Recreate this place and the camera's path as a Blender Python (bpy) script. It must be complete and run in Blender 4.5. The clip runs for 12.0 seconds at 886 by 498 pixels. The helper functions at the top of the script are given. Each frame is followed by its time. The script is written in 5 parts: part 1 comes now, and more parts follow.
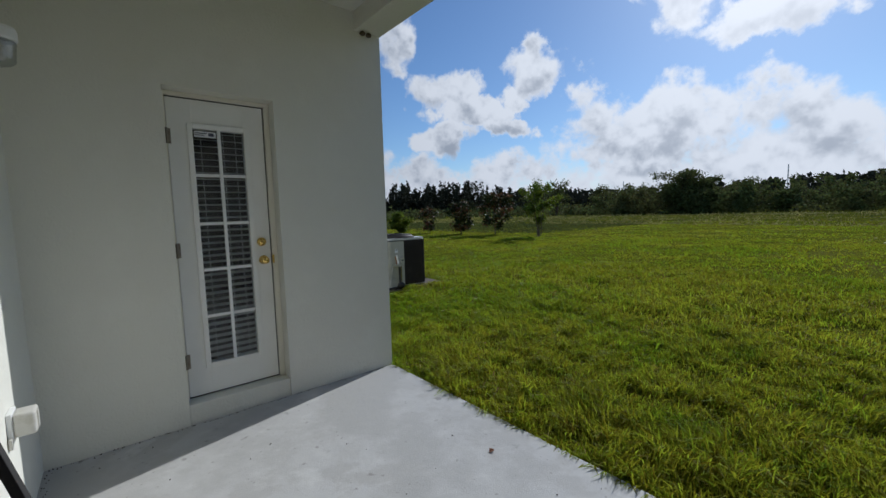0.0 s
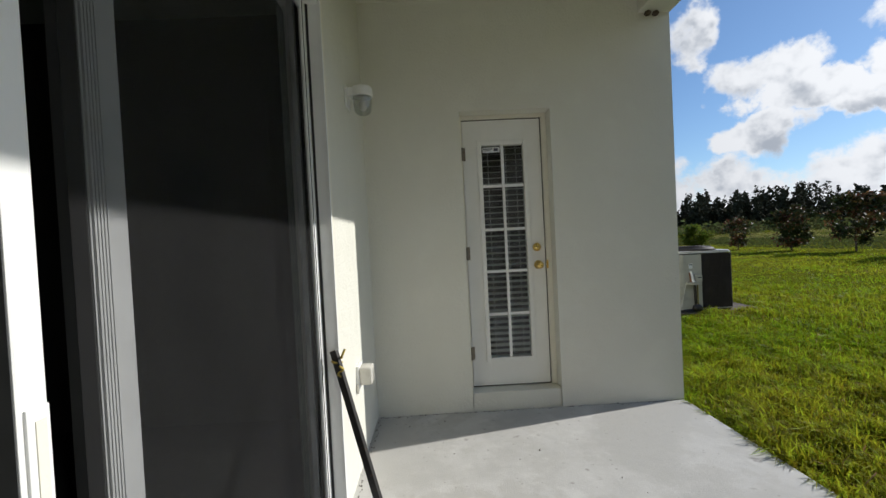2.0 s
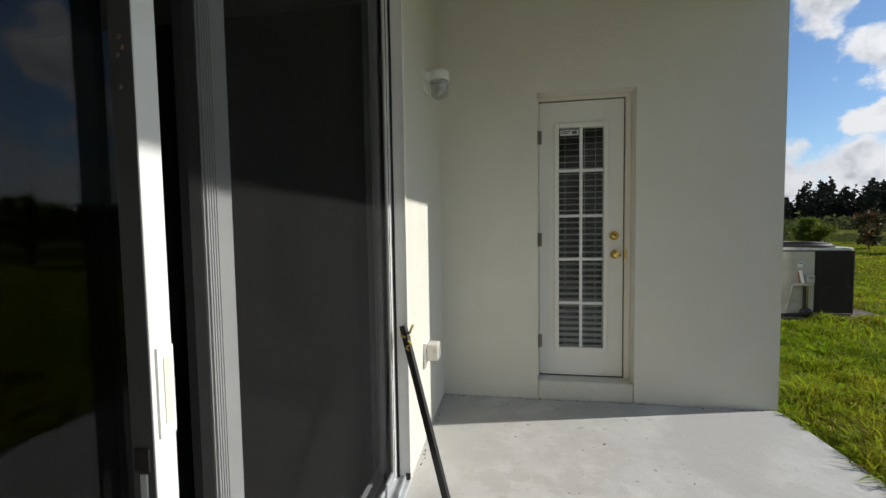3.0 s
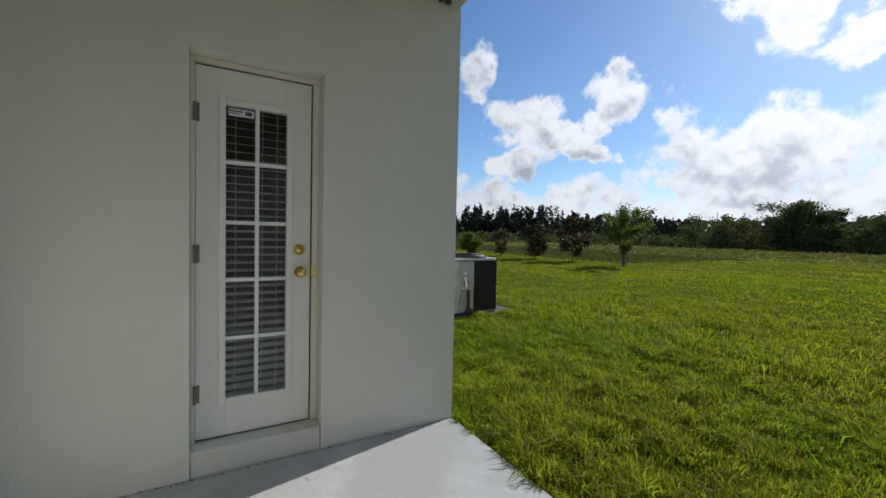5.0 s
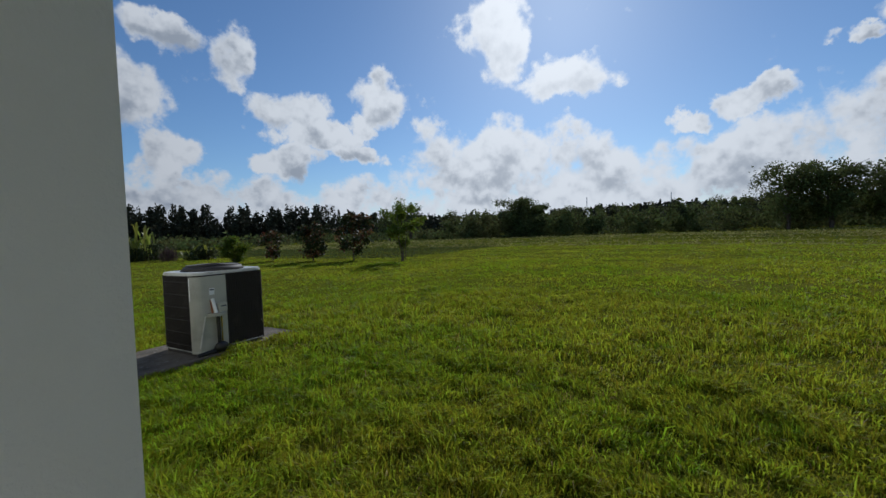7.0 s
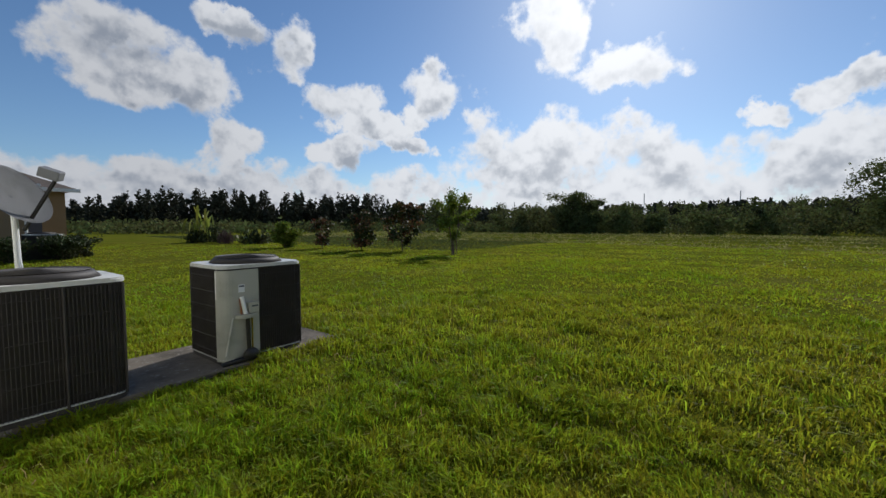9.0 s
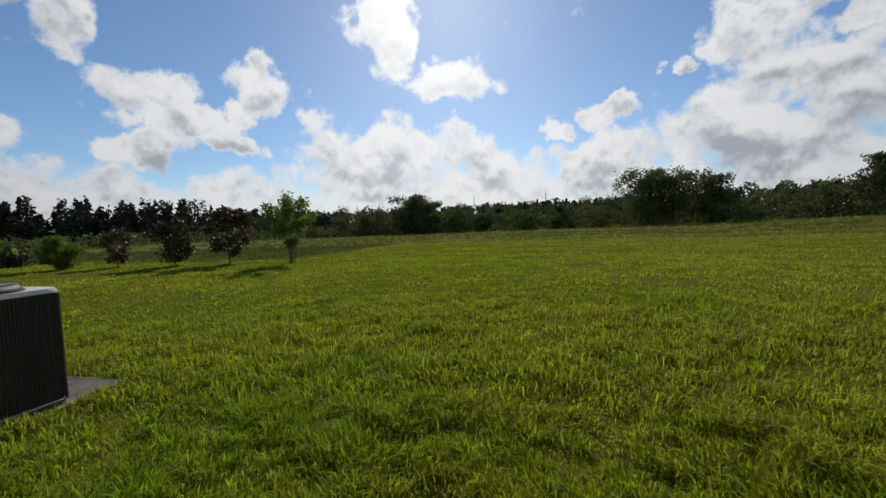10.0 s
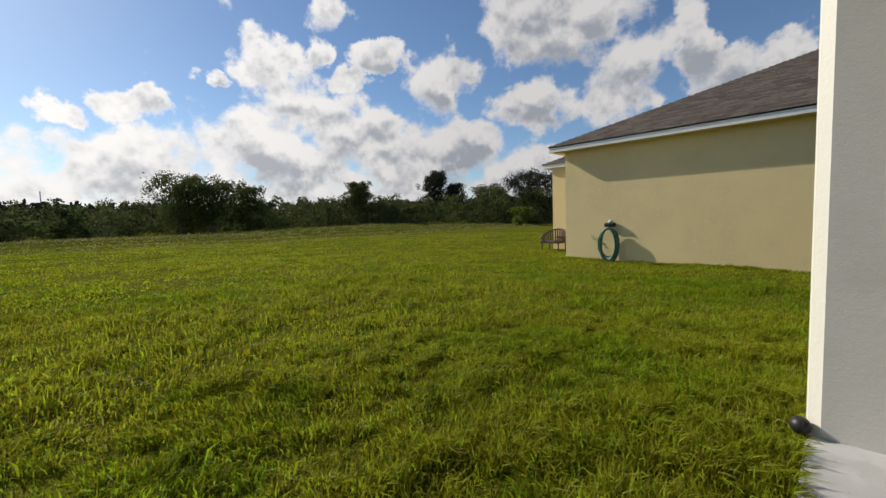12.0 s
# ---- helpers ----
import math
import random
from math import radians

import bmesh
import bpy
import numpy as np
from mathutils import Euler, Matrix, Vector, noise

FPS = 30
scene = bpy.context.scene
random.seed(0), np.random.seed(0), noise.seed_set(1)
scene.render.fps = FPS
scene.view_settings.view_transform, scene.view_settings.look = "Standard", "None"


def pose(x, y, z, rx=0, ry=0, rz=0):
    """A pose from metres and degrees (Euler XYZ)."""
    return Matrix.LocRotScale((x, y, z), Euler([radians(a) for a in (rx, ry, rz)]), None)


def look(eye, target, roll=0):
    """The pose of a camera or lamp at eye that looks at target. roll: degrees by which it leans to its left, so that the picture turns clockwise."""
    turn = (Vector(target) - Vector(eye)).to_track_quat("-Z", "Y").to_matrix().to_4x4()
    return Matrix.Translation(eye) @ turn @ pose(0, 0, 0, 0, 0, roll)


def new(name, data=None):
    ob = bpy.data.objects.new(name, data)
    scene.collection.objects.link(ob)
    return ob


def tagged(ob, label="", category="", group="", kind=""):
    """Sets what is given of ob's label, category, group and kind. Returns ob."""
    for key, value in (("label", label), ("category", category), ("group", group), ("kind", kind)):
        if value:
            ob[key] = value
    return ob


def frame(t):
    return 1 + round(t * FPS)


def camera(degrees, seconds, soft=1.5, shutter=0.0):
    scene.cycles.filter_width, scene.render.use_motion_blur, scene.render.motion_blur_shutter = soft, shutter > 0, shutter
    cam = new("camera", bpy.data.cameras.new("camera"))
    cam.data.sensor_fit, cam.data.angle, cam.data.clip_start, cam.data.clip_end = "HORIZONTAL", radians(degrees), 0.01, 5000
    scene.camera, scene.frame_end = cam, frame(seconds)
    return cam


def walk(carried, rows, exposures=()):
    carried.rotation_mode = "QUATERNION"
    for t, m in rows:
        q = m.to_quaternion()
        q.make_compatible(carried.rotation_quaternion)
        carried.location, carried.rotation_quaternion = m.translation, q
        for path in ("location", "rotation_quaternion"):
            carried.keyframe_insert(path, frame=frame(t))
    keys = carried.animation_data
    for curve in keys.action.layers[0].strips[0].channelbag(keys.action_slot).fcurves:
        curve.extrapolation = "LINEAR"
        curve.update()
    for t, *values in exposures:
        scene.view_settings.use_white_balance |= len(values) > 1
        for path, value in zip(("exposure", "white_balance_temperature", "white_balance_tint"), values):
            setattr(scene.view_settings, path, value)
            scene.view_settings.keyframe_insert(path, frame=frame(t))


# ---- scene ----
cam = camera(95.8, 12.0)
PATH = [
    (0, (0.401, -3.102, 1.389), (1.668, -1.566, 1.206), -1.6),
    (0.5, (0.489, -3.078, 1.277), (1.186, -1.215, 1.069), 2.2),
    (1, (0.463, -3.028, 1.282), (0.887, -1.078, 1.126), 0.7),
    (1.5, (0.461, -2.988, 1.279), (0.773, -1.015, 1.153), -0.8),
    (2, (0.478, -2.97, 1.285), (0.521, -0.97, 1.246), -2.9),
    (2.5, (0.499, -2.988, 1.291), (0.186, -1.018, 1.144), -0.8),
    (2.7, (0.496, -2.999, 1.286), (0.127, -1.037, 1.158), -0.5),
    (4.3, (0.61, -2.728, 1.275), (1.12, -0.797, 1.172), -4.1),
    (4.5, (0.647, -2.604, 1.294), (1.286, -0.718, 1.107), -2.8),
    (5, (0.83, -2.426, 1.313), (1.817, -0.689, 1.241), 1.3),
    (5.5, (1.001, -2.184, 1.308), (2.397, -0.752, 1.268), -2.0),
    (6, (1.312, -1.818, 1.299), (2.885, -0.59, 1.166), -0.9),
    (6.5, (1.492, -1.75, 1.308), (3.2, -0.712, 1.228), 0.4),
    (7, (1.676, -1.536, 1.279), (3.415, -0.552, 1.2), -2.0),
    (7.5, (1.886, -1.293, 1.286), (3.573, -0.226, 1.168), -1.1),
    (9.3, (2.412, -0.809, 1.307), (4.026, 0.367, 1.193), 0.1),
    (9.5, (2.465, -0.804, 1.284), (4.164, 0.244, 1.148), -1.7),
    (10, (2.591, -0.774, 1.295), (4.527, -0.286, 1.183), -2.2),
    (10.5, (2.589, -0.852, 1.285), (4.583, -0.897, 1.134), -1.9),
    (11, (2.342, -0.897, 1.157), (4.261, -1.438, 1.008), -1.3),
    (11.5, (2.282, -0.907, 1.146), (3.978, -1.954, 0.99), -0.3),
    (12, (2.22, -1.008, 1.141), (3.627, -2.423, 0.996), -1.8),
]

# seconds, stops, kelvin, tint
EXPOSURES = [(0.0, -0.56, 5700, 10), (0.5, -0.53, 5950, 10), (1.0, -0.27, 6000, 10), (2.2, -0.16, 6250, 10), (2.7, -0.16, 6300, 10), (4.5, -0.14, 6150, 10), (5.5, -0.42, 5850, 9),
             (6.5, -0.62, 5780, 8), (7.5, -0.67, 5780, 9), (9.5, -0.38, 6250, 10), (10.5, -0.50, 6420, 10), (11.2, -0.28, 6560, 11), (12.0, -0.18, 6680, 11)]
walk(cam, [(t, look(eye, target, roll)) for t, eye, target, roll in PATH], EXPOSURES)

# ---- world, sun ----
SUN_AZ, SUN_EL = 12.5, 32.0
to_sun = Vector((math.cos(radians(SUN_EL)) * math.cos(radians(SUN_AZ)), math.cos(radians(SUN_EL)) * math.sin(radians(SUN_AZ)), math.sin(radians(SUN_EL))))
sun = new("sun", bpy.data.lights.new("sun", "SUN"))
sun.data.energy, sun.data.angle, sun.data.color = 5.0, radians(0.55), (1.0, 0.95, 0.87)
sun.matrix_world = look(to_sun * 50, (0, 0, 0))


class Net:
    """A small builder for node trees."""

    def __init__(self, tree):
        self.tree = tree
        tree.nodes.clear()

    def node(self, kind, **values):
        n = self.tree.nodes.new(kind)
        for key, value in values.items():
            if key in n.inputs:
                n.inputs[key].default_value = value
            else:
                setattr(n, key, value)
        return n

    def link(self, a, b):
        self.tree.links.new(a, b)

    def math(self, op, a, b=0.0, c=0.0, clamp=False):
        n = self.tree.nodes.new("ShaderNodeMath")
        n.operation, n.use_clamp = op, clamp
        for slot, v in zip(n.inputs, (a, b, c)):
            if isinstance(v, (int, float)):
                slot.default_value = v
            else:
                self.link(v, slot)
        return n.outputs[0]

    def noise(self, vector, scale, detail=4.0, rough=0.55):
        n = self.node("ShaderNodeTexNoise")
        n.inputs["Scale"].default_value, n.inputs["Detail"].default_value, n.inputs["Roughness"].default_value = scale, detail, rough
        if vector is not None:
            self.link(vector, n.inputs["Vector"])
        return n.outputs["Fac"]

    def ramp(self, fac, stops):
        n = self.node("ShaderNodeValToRGB")
        while len(n.color_ramp.elements) < len(stops):
            n.color_ramp.elements.new(0.5)
        for e, (p, c) in zip(n.color_ramp.elements, stops):
            e.position, e.color = p, (*c, 1) if len(c) == 3 else c
        self.link(fac, n.inputs["Fac"])
        return n.outputs["Color"]

    def mix(self, fac, a, b, blend="MIX"):
        n = self.node("ShaderNodeMix", data_type="RGBA", blend_type=blend)
        for slot, v in ((n.inputs[0], fac), (n.inputs[6], a), (n.inputs[7], b)):
            if isinstance(v, (int, float)):
                slot.default_value = v
            elif isinstance(v, tuple):
                slot.default_value = (*v, 1)
            else:
                self.link(v, slot)
        return n.outputs[2]

    def step(self, v, lo, hi):
        n = self.node("ShaderNodeMapRange", interpolation_type="SMOOTHSTEP")
        self.link(v, n.inputs["Value"])
        n.inputs["From Min"].default_value, n.inputs["From Max"].default_value = lo, hi
        return n.outputs["Result"]


# clouds: azimuth, elevation, half width, half height, in degrees
CLOUDS_SUNWARD = [
    (74, 18.5, 7, 4.6), (68, 16, 5, 4.0), (62.5, 23.5, 4, 2.0), (57.4, 21.5, 4.0, 3.6), (64, 10.4, 4.0, 3.0), (50, 16.6, 4.6, 2.8),
    (45.4, 13.4, 4.4, 2.2), (50, 10.2, 4, 2.2), (37.2, 18.5, 5.6, 2.8), (41, 15.2, 2.4, 1.6), (41.8, 10.6, 3.4, 1.7), (22.2, 24.5, 5.2, 5.0),
    (11.3, 19.2, 6.6, 2.6), (29.1, 11.6, 6.4, 3.6), (19.7, 12, 6.6, 3.6), (10.3, 10.4, 5.4, 3.6), (24, 8.2, 11, 4.6), (8, 7.4, 10, 4.2), (-8.6, 13.8, 3.0, 1.7), (-2.1, 13.2, 2.6, 1.2)]
CLOUDS_SOUTH = [
    (-13.5, 8.4, 5, 4.6), (-24, 19.5, 4.8, 3.6), (-27, 15, 7.5, 5.2), (-17.5, 9.4, 8, 4.4), (-34.3, 9.6, 9.8, 4.6), (-30.7, 26.2, 4.4, 2.6),
    (-29, 21.8, 2.2, 1.9), (-37.1, 21.3, 3.0, 1.9), (-33.2, 18.5, 2.8, 1.5), (-44.8, 18.2, 6.2, 3.9), (-49.3, 10, 8, 3.6), (-59.4, 14.5, 5.8, 3.0),
    (-8, 7.2, 9, 4.2), (-22, 9, 10, 6), (-42, 8.5, 9, 5.0),
    (-62.4, 24, 9.6, 6.0), (-69.3, 17.5, 5.4, 5.4), (-77, 19, 3.0, 4.4), (-80.5, 15.2, 5.0, 3.2), (-56, 7, 7, 3), (-16.8, 18.1, 1.9, 0.9)]
world = bpy.data.worlds.new("sky")
scene.world = world
world.use_nodes = True
net = Net(world.node_tree)
sky = net.node("ShaderNodeTexSky", sky_type="NISHITA", sun_disc=False, sun_elevation=radians(SUN_EL), sun_rotation=radians(90 - SUN_AZ))
sky.air_density, sky.dust_density, sky.ozone_density = 1.0, 0.3, 2.5
way = net.node("ShaderNodeTexCoord").outputs["Generated"]
split = net.node("ShaderNodeSeparateXYZ")
net.link(way, split.inputs[0])
puff = net.noise(way, 10.0, 9.0, 0.57)
swirl = net.noise(way, 6.5, 5.0, 0.6)
lift = net.noise(way, 8.5, 6.0, 0.6)
azimuth = net.math("MULTIPLY", net.math("ARCTAN2", split.outputs[1], split.outputs[0]), 180 / math.pi)
height = net.math("MULTIPLY", net.math("ARCSINE", split.outputs[2]), 180 / math.pi)
azimuth_w = net.math("ADD", azimuth, net.math("MULTIPLY_ADD", swirl, 14.0, -7.0))
height_w = net.math("ADD", height, net.math("MULTIPLY_ADD", lift, 8.0, -4.0))
body, lower = None, None
for a, e, w, h in CLOUDS_SUNWARD + CLOUDS_SOUTH:
    dx = net.math("MULTIPLY", net.math("SUBTRACT", azimuth_w, a), 1 / w)
    dy = net.math("MULTIPLY", net.math("SUBTRACT", height_w, e), 1 / h)
    here = net.math("SUBTRACT", 1.0, net.math("ADD", net.math("MULTIPLY", dx, dx), net.math("MULTIPLY", dy, dy)))
    here = net.math("MAXIMUM", here, -1.0)
    under = net.math("MULTIPLY", net.math("MAXIMUM", here, 0.0), net.math("MULTIPLY_ADD", dy, -1.0, 0.3))
    body = here if body is None else net.math("MAXIMUM", body, here)
    lower = under if lower is None else net.math("MAXIMUM", lower, under)
band = net.math("MULTIPLY", net.math("MAXIMUM", net.math("SUBTRACT", height_w, 4.2), 0.0), 1 / 3.4)
band = net.math("SUBTRACT", 0.75, net.math("MULTIPLY", band, band))
wide = net.math("SUBTRACT", net.math("MULTIPLY", net.noise(way, 2.4, 5.0, 0.5), 3.0), 2.1)
behind = net.step(split.outputs[0], 0.25, -0.25)
wide = net.math("ADD", wide, net.math("MULTIPLY_ADD", behind, 1.0, -1.0))
body = net.math("MAXIMUM", net.math("MAXIMUM", body, band), wide)
dens = net.math("ADD", body, net.math("MULTIPLY_ADD", puff, 4.8, -2.24))
cover = net.step(dens, -0.14, 0.7)
fine = net.noise(way, 13.0, 5.0, 0.55)


def raised(by):
    n = net.node("ShaderNodeVectorMath", operation="ADD")
    net.link(way, n.inputs[0])
    n.inputs[1].default_value = (0.0, 0.0, by)
    return n.outputs[0]


relief = net.math("SUBTRACT", net.noise(raised(0.034), 10.0, 4.0, 0.52), net.noise(raised(-0.014), 10.0, 4.0, 0.52))
relief = net.math("ADD", relief, net.math("MULTIPLY", net.math("SUBTRACT", net.noise(raised(0.012), 25.0, 3.0, 0.5), net.noise(raised(-0.005), 25.0, 3.0, 0.5)), 0.6))
aim = net.node("ShaderNodeVectorMath", operation="DOT_PRODUCT")
net.link(way, aim.inputs[0])
aim.inputs[1].default_value = to_sun
grey = net.math("MULTIPLY", net.math("ADD", lower, net.math("MULTIPLY", net.step(dens, 0.5, 1.6), 0.22)), net.step(fine, 0.22, 0.78))
grey = net.math("MULTIPLY", grey, net.math("MULTIPLY_ADD", net.step(aim.outputs["Value"], 0.92, 0.45), 0.5, 0.9))
grey = net.math("ADD", grey, net.math("MULTIPLY", net.math("MULTIPLY_ADD", relief, 2.3, 0.04), net.step(dens, 0.15, 1.1)))
glare = net.math("POWER", net.math("MAXIMUM", aim.outputs["Value"], 0.0), 16.0)
grey = net.step(grey, -0.12, 0.85)
bright = net.mix(net.step(aim.outputs["Value"], 0.45, 0.9), (8.5, 8.5, 8.6), (12.2, 12.2, 12.2))
shaded = net.mix(net.step(aim.outputs["Value"], 0.45, 0.9), (4.0, 4.4, 5.1), (5.8, 6.2, 6.8))
white = net.mix(grey, bright, shaded)
white = net.mix(net.math("MULTIPLY", glare, 0.75), white, (19.0, 18.7, 18.3))
tone = net.mix(1.0, sky.outputs["Color"], (1.12, 1.28, 1.42), "MULTIPLY")
hazy = net.mix(net.math("MULTIPLY", glare, 0.05), tone, (9.5, 9.8, 10.2))
full = net.mix(cover, hazy, white)
back = net.node("ShaderNodeBackground", Strength=0.085)
net.link(full, back.inputs["Color"])
net.link(back.outputs[0], net.node("ShaderNodeOutputWorld").inputs["Surface"])


# ---- materials ----
def material(name, base, rough=0.7, metal=0.0, spots=(), bump=(), island=0.0, shine=0.5, translucent=0.0):
    """base: colour. spots: (scale, colour, low, high, detail) laid over in turn. bump: (scale, depth in m, detail)."""
    m = bpy.data.materials.new(name)
    m.use_nodes = True
    n = Net(m.node_tree)
    shader = n.node("ShaderNodeBsdfPrincipled", Roughness=rough, Metallic=metal)
    shader.inputs["Specular IOR Level"].default_value = shine
    place = n.node("ShaderNodeTexCoord").outputs["Object"]
    colour = n.mix(0.0, base, base)
    for scale, tint, lo, hi, detail in spots:
        colour = n.mix(n.step(n.noise(place, scale, detail, 0.6), lo, hi), colour, tint)
    if island:
        change = n.node("ShaderNodeNewGeometry").outputs["Random Per Island"]
        hsv = n.node("ShaderNodeHueSaturation")
        n.link(n.math("MULTIPLY_ADD", change, island, 1.0 - island / 2), hsv.inputs["Value"])
        n.link(n.math("MULTIPLY_ADD", change, island * 0.08, 0.5 - island * 0.04), hsv.inputs["Hue"])
        n.link(colour, hsv.inputs["Color"])
        colour = hsv.outputs["Color"]
    n.link(colour, shader.inputs["Base Color"])
    last = None
    for scale, depth, detail in bump:
        b = n.node("ShaderNodeBump", Strength=1.0, Distance=depth)
        n.link(n.noise(place, scale, detail, 0.6), b.inputs["Height"])
        if last is not None:
            n.link(last, b.inputs["Normal"])
        last = b.outputs["Normal"]
    if last is not None:
        n.link(last, shader.inputs["Normal"])
    surface = shader.outputs[0]
    if translucent:
        t = n.node("ShaderNodeBsdfTranslucent")
        n.link(colour, t.inputs["Color"])
        mixer = n.node("ShaderNodeMixShader", Fac=translucent)
        n.link(surface, mixer.inputs[1])
        n.link(t.outputs[0], mixer.inputs[2])
        surface = mixer.outputs[0]
    n.link(surface, n.node("ShaderNodeOutputMaterial").inputs["Surface"])
    return m


def glass(name, tint, clear, rough=0.0, least=0.04, most=0.8):
    """A thin pane: clear is how much passes straight through, the angle of view drives the gloss."""
    m = bpy.data.materials.new(name)
    m.use_nodes = True
    n = Net(m.node_tree)
    clearing = n.node("ShaderNodeBsdfTransparent", Color=(*[c * clear for c in tint], 1))
    gloss = n.node("ShaderNodeBsdfGlossy", Roughness=rough)
    facing = n.node("ShaderNodeLayerWeight", Blend=0.5)
    mixer = n.node("ShaderNodeMixShader")
    n.link(n.math("MULTIPLY_ADD", n.math("POWER", facing.outputs["Facing"], 4.0), most, least), mixer.inputs[0])
    n.link(clearing.outputs[0], mixer.inputs[1])
    n.link(gloss.outputs[0], mixer.inputs[2])
    n.link(mixer.outputs[0], n.node("ShaderNodeOutputMaterial").inputs["Surface"])
    return m


def mesh_screen(name, colour, open_part):
    m = bpy.data.materials.new(name)
    m.use_nodes = True
    n = Net(m.node_tree)
    d = n.node("ShaderNodeBsdfDiffuse", Color=(*colour, 1))
    t = n.node("ShaderNodeBsdfTransparent")
    mixer = n.node("ShaderNodeMixShader")
    place = n.node("ShaderNodeTexCoord").outputs["Object"]
    n.link(n.math("MULTIPLY_ADD", n.noise(place, 5.0, 4.0, 0.6), 0.16, open_part - 0.08), mixer.inputs[0])
    n.link(d.outputs[0], mixer.inputs[1])
    n.link(t.outputs[0], mixer.inputs[2])
    n.link(mixer.outputs[0], n.node("ShaderNodeOutputMaterial").inputs["Surface"])
    return m


STUCCO = material("stucco", (0.71, 0.70, 0.62), 0.9, spots=[(1.1, (0.70, 0.68, 0.60), 0.45, 0.75, 4.0), (3, (0.735, 0.725, 0.645), 0.45, 0.75, 3.0), (5, (0.66, 0.645, 0.56), 0.68, 0.9, 6.0)], bump=[(60, 0.004, 3.0), (9, 0.006, 3.0)], shine=0.25)
ROUGH_STUCCO = material("rough_stucco", (0.60, 0.585, 0.54), 0.92, spots=[(2, (0.54, 0.525, 0.48), 0.45, 0.75, 4.0)], bump=[(30, 0.0012, 3.0), (140, 0.0010, 2.0)], shine=0.2)
TRIM = material("trim_paint", (0.78, 0.75, 0.64), 0.6, spots=[(3, (0.73, 0.70, 0.59), 0.5, 0.8, 5.0)], bump=[(45, 0.0015, 3.0)])
DOOR_WHITE = material("door_paint", (0.80, 0.79, 0.74), 0.42, spots=[(4, (0.76, 0.75, 0.69), 0.45, 0.75, 5.0), (30, (0.70, 0.68, 0.6), 0.68, 0.8, 3.0)], bump=[(80, 0.0006, 2.0)])
VINYL = material("white_vinyl", (0.82, 0.82, 0.80), 0.4, spots=[(6, (0.74, 0.74, 0.72), 0.5, 0.8, 5.0), (25, (0.55, 0.53, 0.48), 0.7, 0.82, 4.0)], bump=[(70, 0.0006, 2.0)])
# two greys for one stile: pale sunlit front, shade painted on the sides
PALE_STILE = material("stile_front_grey", (0.46, 0.47, 0.47), 0.5, spots=[(8, (0.38, 0.38, 0.38), 0.5, 0.8, 4.0)])
SHADED_STILE = material("shaded_stile_grey", (0.055, 0.057, 0.057), 0.6, spots=[(8, (0.042, 0.042, 0.042), 0.5, 0.8, 4.0)])
ALUMINIUM = material("grey_aluminium", (0.55, 0.57, 0.58), 0.45, 0.3, spots=[(8, (0.42, 0.43, 0.43), 0.5, 0.8, 5.0)])
CONCRETE = material("concrete", (0.53, 0.52, 0.495), 0.85, spots=[(2.6, (0.455, 0.44, 0.41), 0.52, 0.60, 7.0), (3.4, (0.60, 0.59, 0.56), 0.60, 0.66, 7.0), (1.3, (0.47, 0.46, 0.435), 0.4, 0.75, 6.0), (7, (0.58, 0.57, 0.54), 0.5, 0.8, 5.0), (9, (0.33, 0.31, 0.29), 0.67, 0.75, 2.0), (0.8, (0.44, 0.43, 0.405), 0.5, 0.62, 8.0), (26, (0.36, 0.345, 0.32), 0.70, 0.76, 1.0)], bump=[(120, 0.0015, 4.0), (8, 0.003, 4.0)], shine=0.3)
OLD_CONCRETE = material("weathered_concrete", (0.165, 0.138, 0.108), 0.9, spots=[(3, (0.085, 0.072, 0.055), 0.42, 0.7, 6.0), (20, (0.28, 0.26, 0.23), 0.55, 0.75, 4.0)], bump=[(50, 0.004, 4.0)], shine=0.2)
GROUND = material("lawn_ground", (0.112, 0.126, 0.012), 0.95, spots=[(0.35, (0.150, 0.140, 0.018), 0.4, 0.7, 6.0), (1.7, (0.085, 0.092, 0.011), 0.45, 0.75, 6.0), (6, (0.14, 0.115, 0.03), 0.55, 0.78, 5.0), (0.12, (0.15, 0.135, 0.03), 0.55, 0.8, 5.0)], bump=[(14, 0.05, 6.0), (2.0, 0.06, 4.0)], shine=0.0)
BLADE = material("grass_blade", (0.215, 0.285, 0.010), 0.55, spots=[(0.2, (0.285, 0.295, 0.016), 0.40, 0.62, 3.0), (0.5, (0.31, 0.315, 0.018), 0.42, 0.66, 4.0), (1.8, (0.160, 0.225, 0.008), 0.5, 0.75, 4.0), (2.2, (0.35, 0.31, 0.045), 0.62, 0.80, 4.0)], island=0.95, shine=0.14, translucent=0.58)
DRY_BLADE = material("dry_grass_blade", (0.34, 0.25, 0.09), 0.7, spots=[(3, (0.22, 0.15, 0.06), 0.45, 0.7, 3.0)], island=0.8, shine=0.1, translucent=0.4)
SOIL = material("shaded_soil", (0.035, 0.028, 0.02), 0.95, spots=[(30, (0.06, 0.05, 0.03), 0.5, 0.7, 4.0)], bump=[(60, 0.01, 4.0)], shine=0.1)
DIRT = material("dark_debris", (0.05, 0.04, 0.03), 0.9, spots=[(40, (0.09, 0.07, 0.05), 0.5, 0.7, 2.0)])
# interior shade put into the rooms' wall colour, far darker than plain paint
DARK_ROOM = material("room_gloom_colour", (0.055, 0.052, 0.048), 0.9, spots=[(2, (0.045, 0.043, 0.04), 0.4, 0.7, 3.0)])
BLIND = material("blind_slat", (0.86, 0.85, 0.80), 0.5, spots=[(8, (0.80, 0.79, 0.73), 0.45, 0.7, 3.0)])
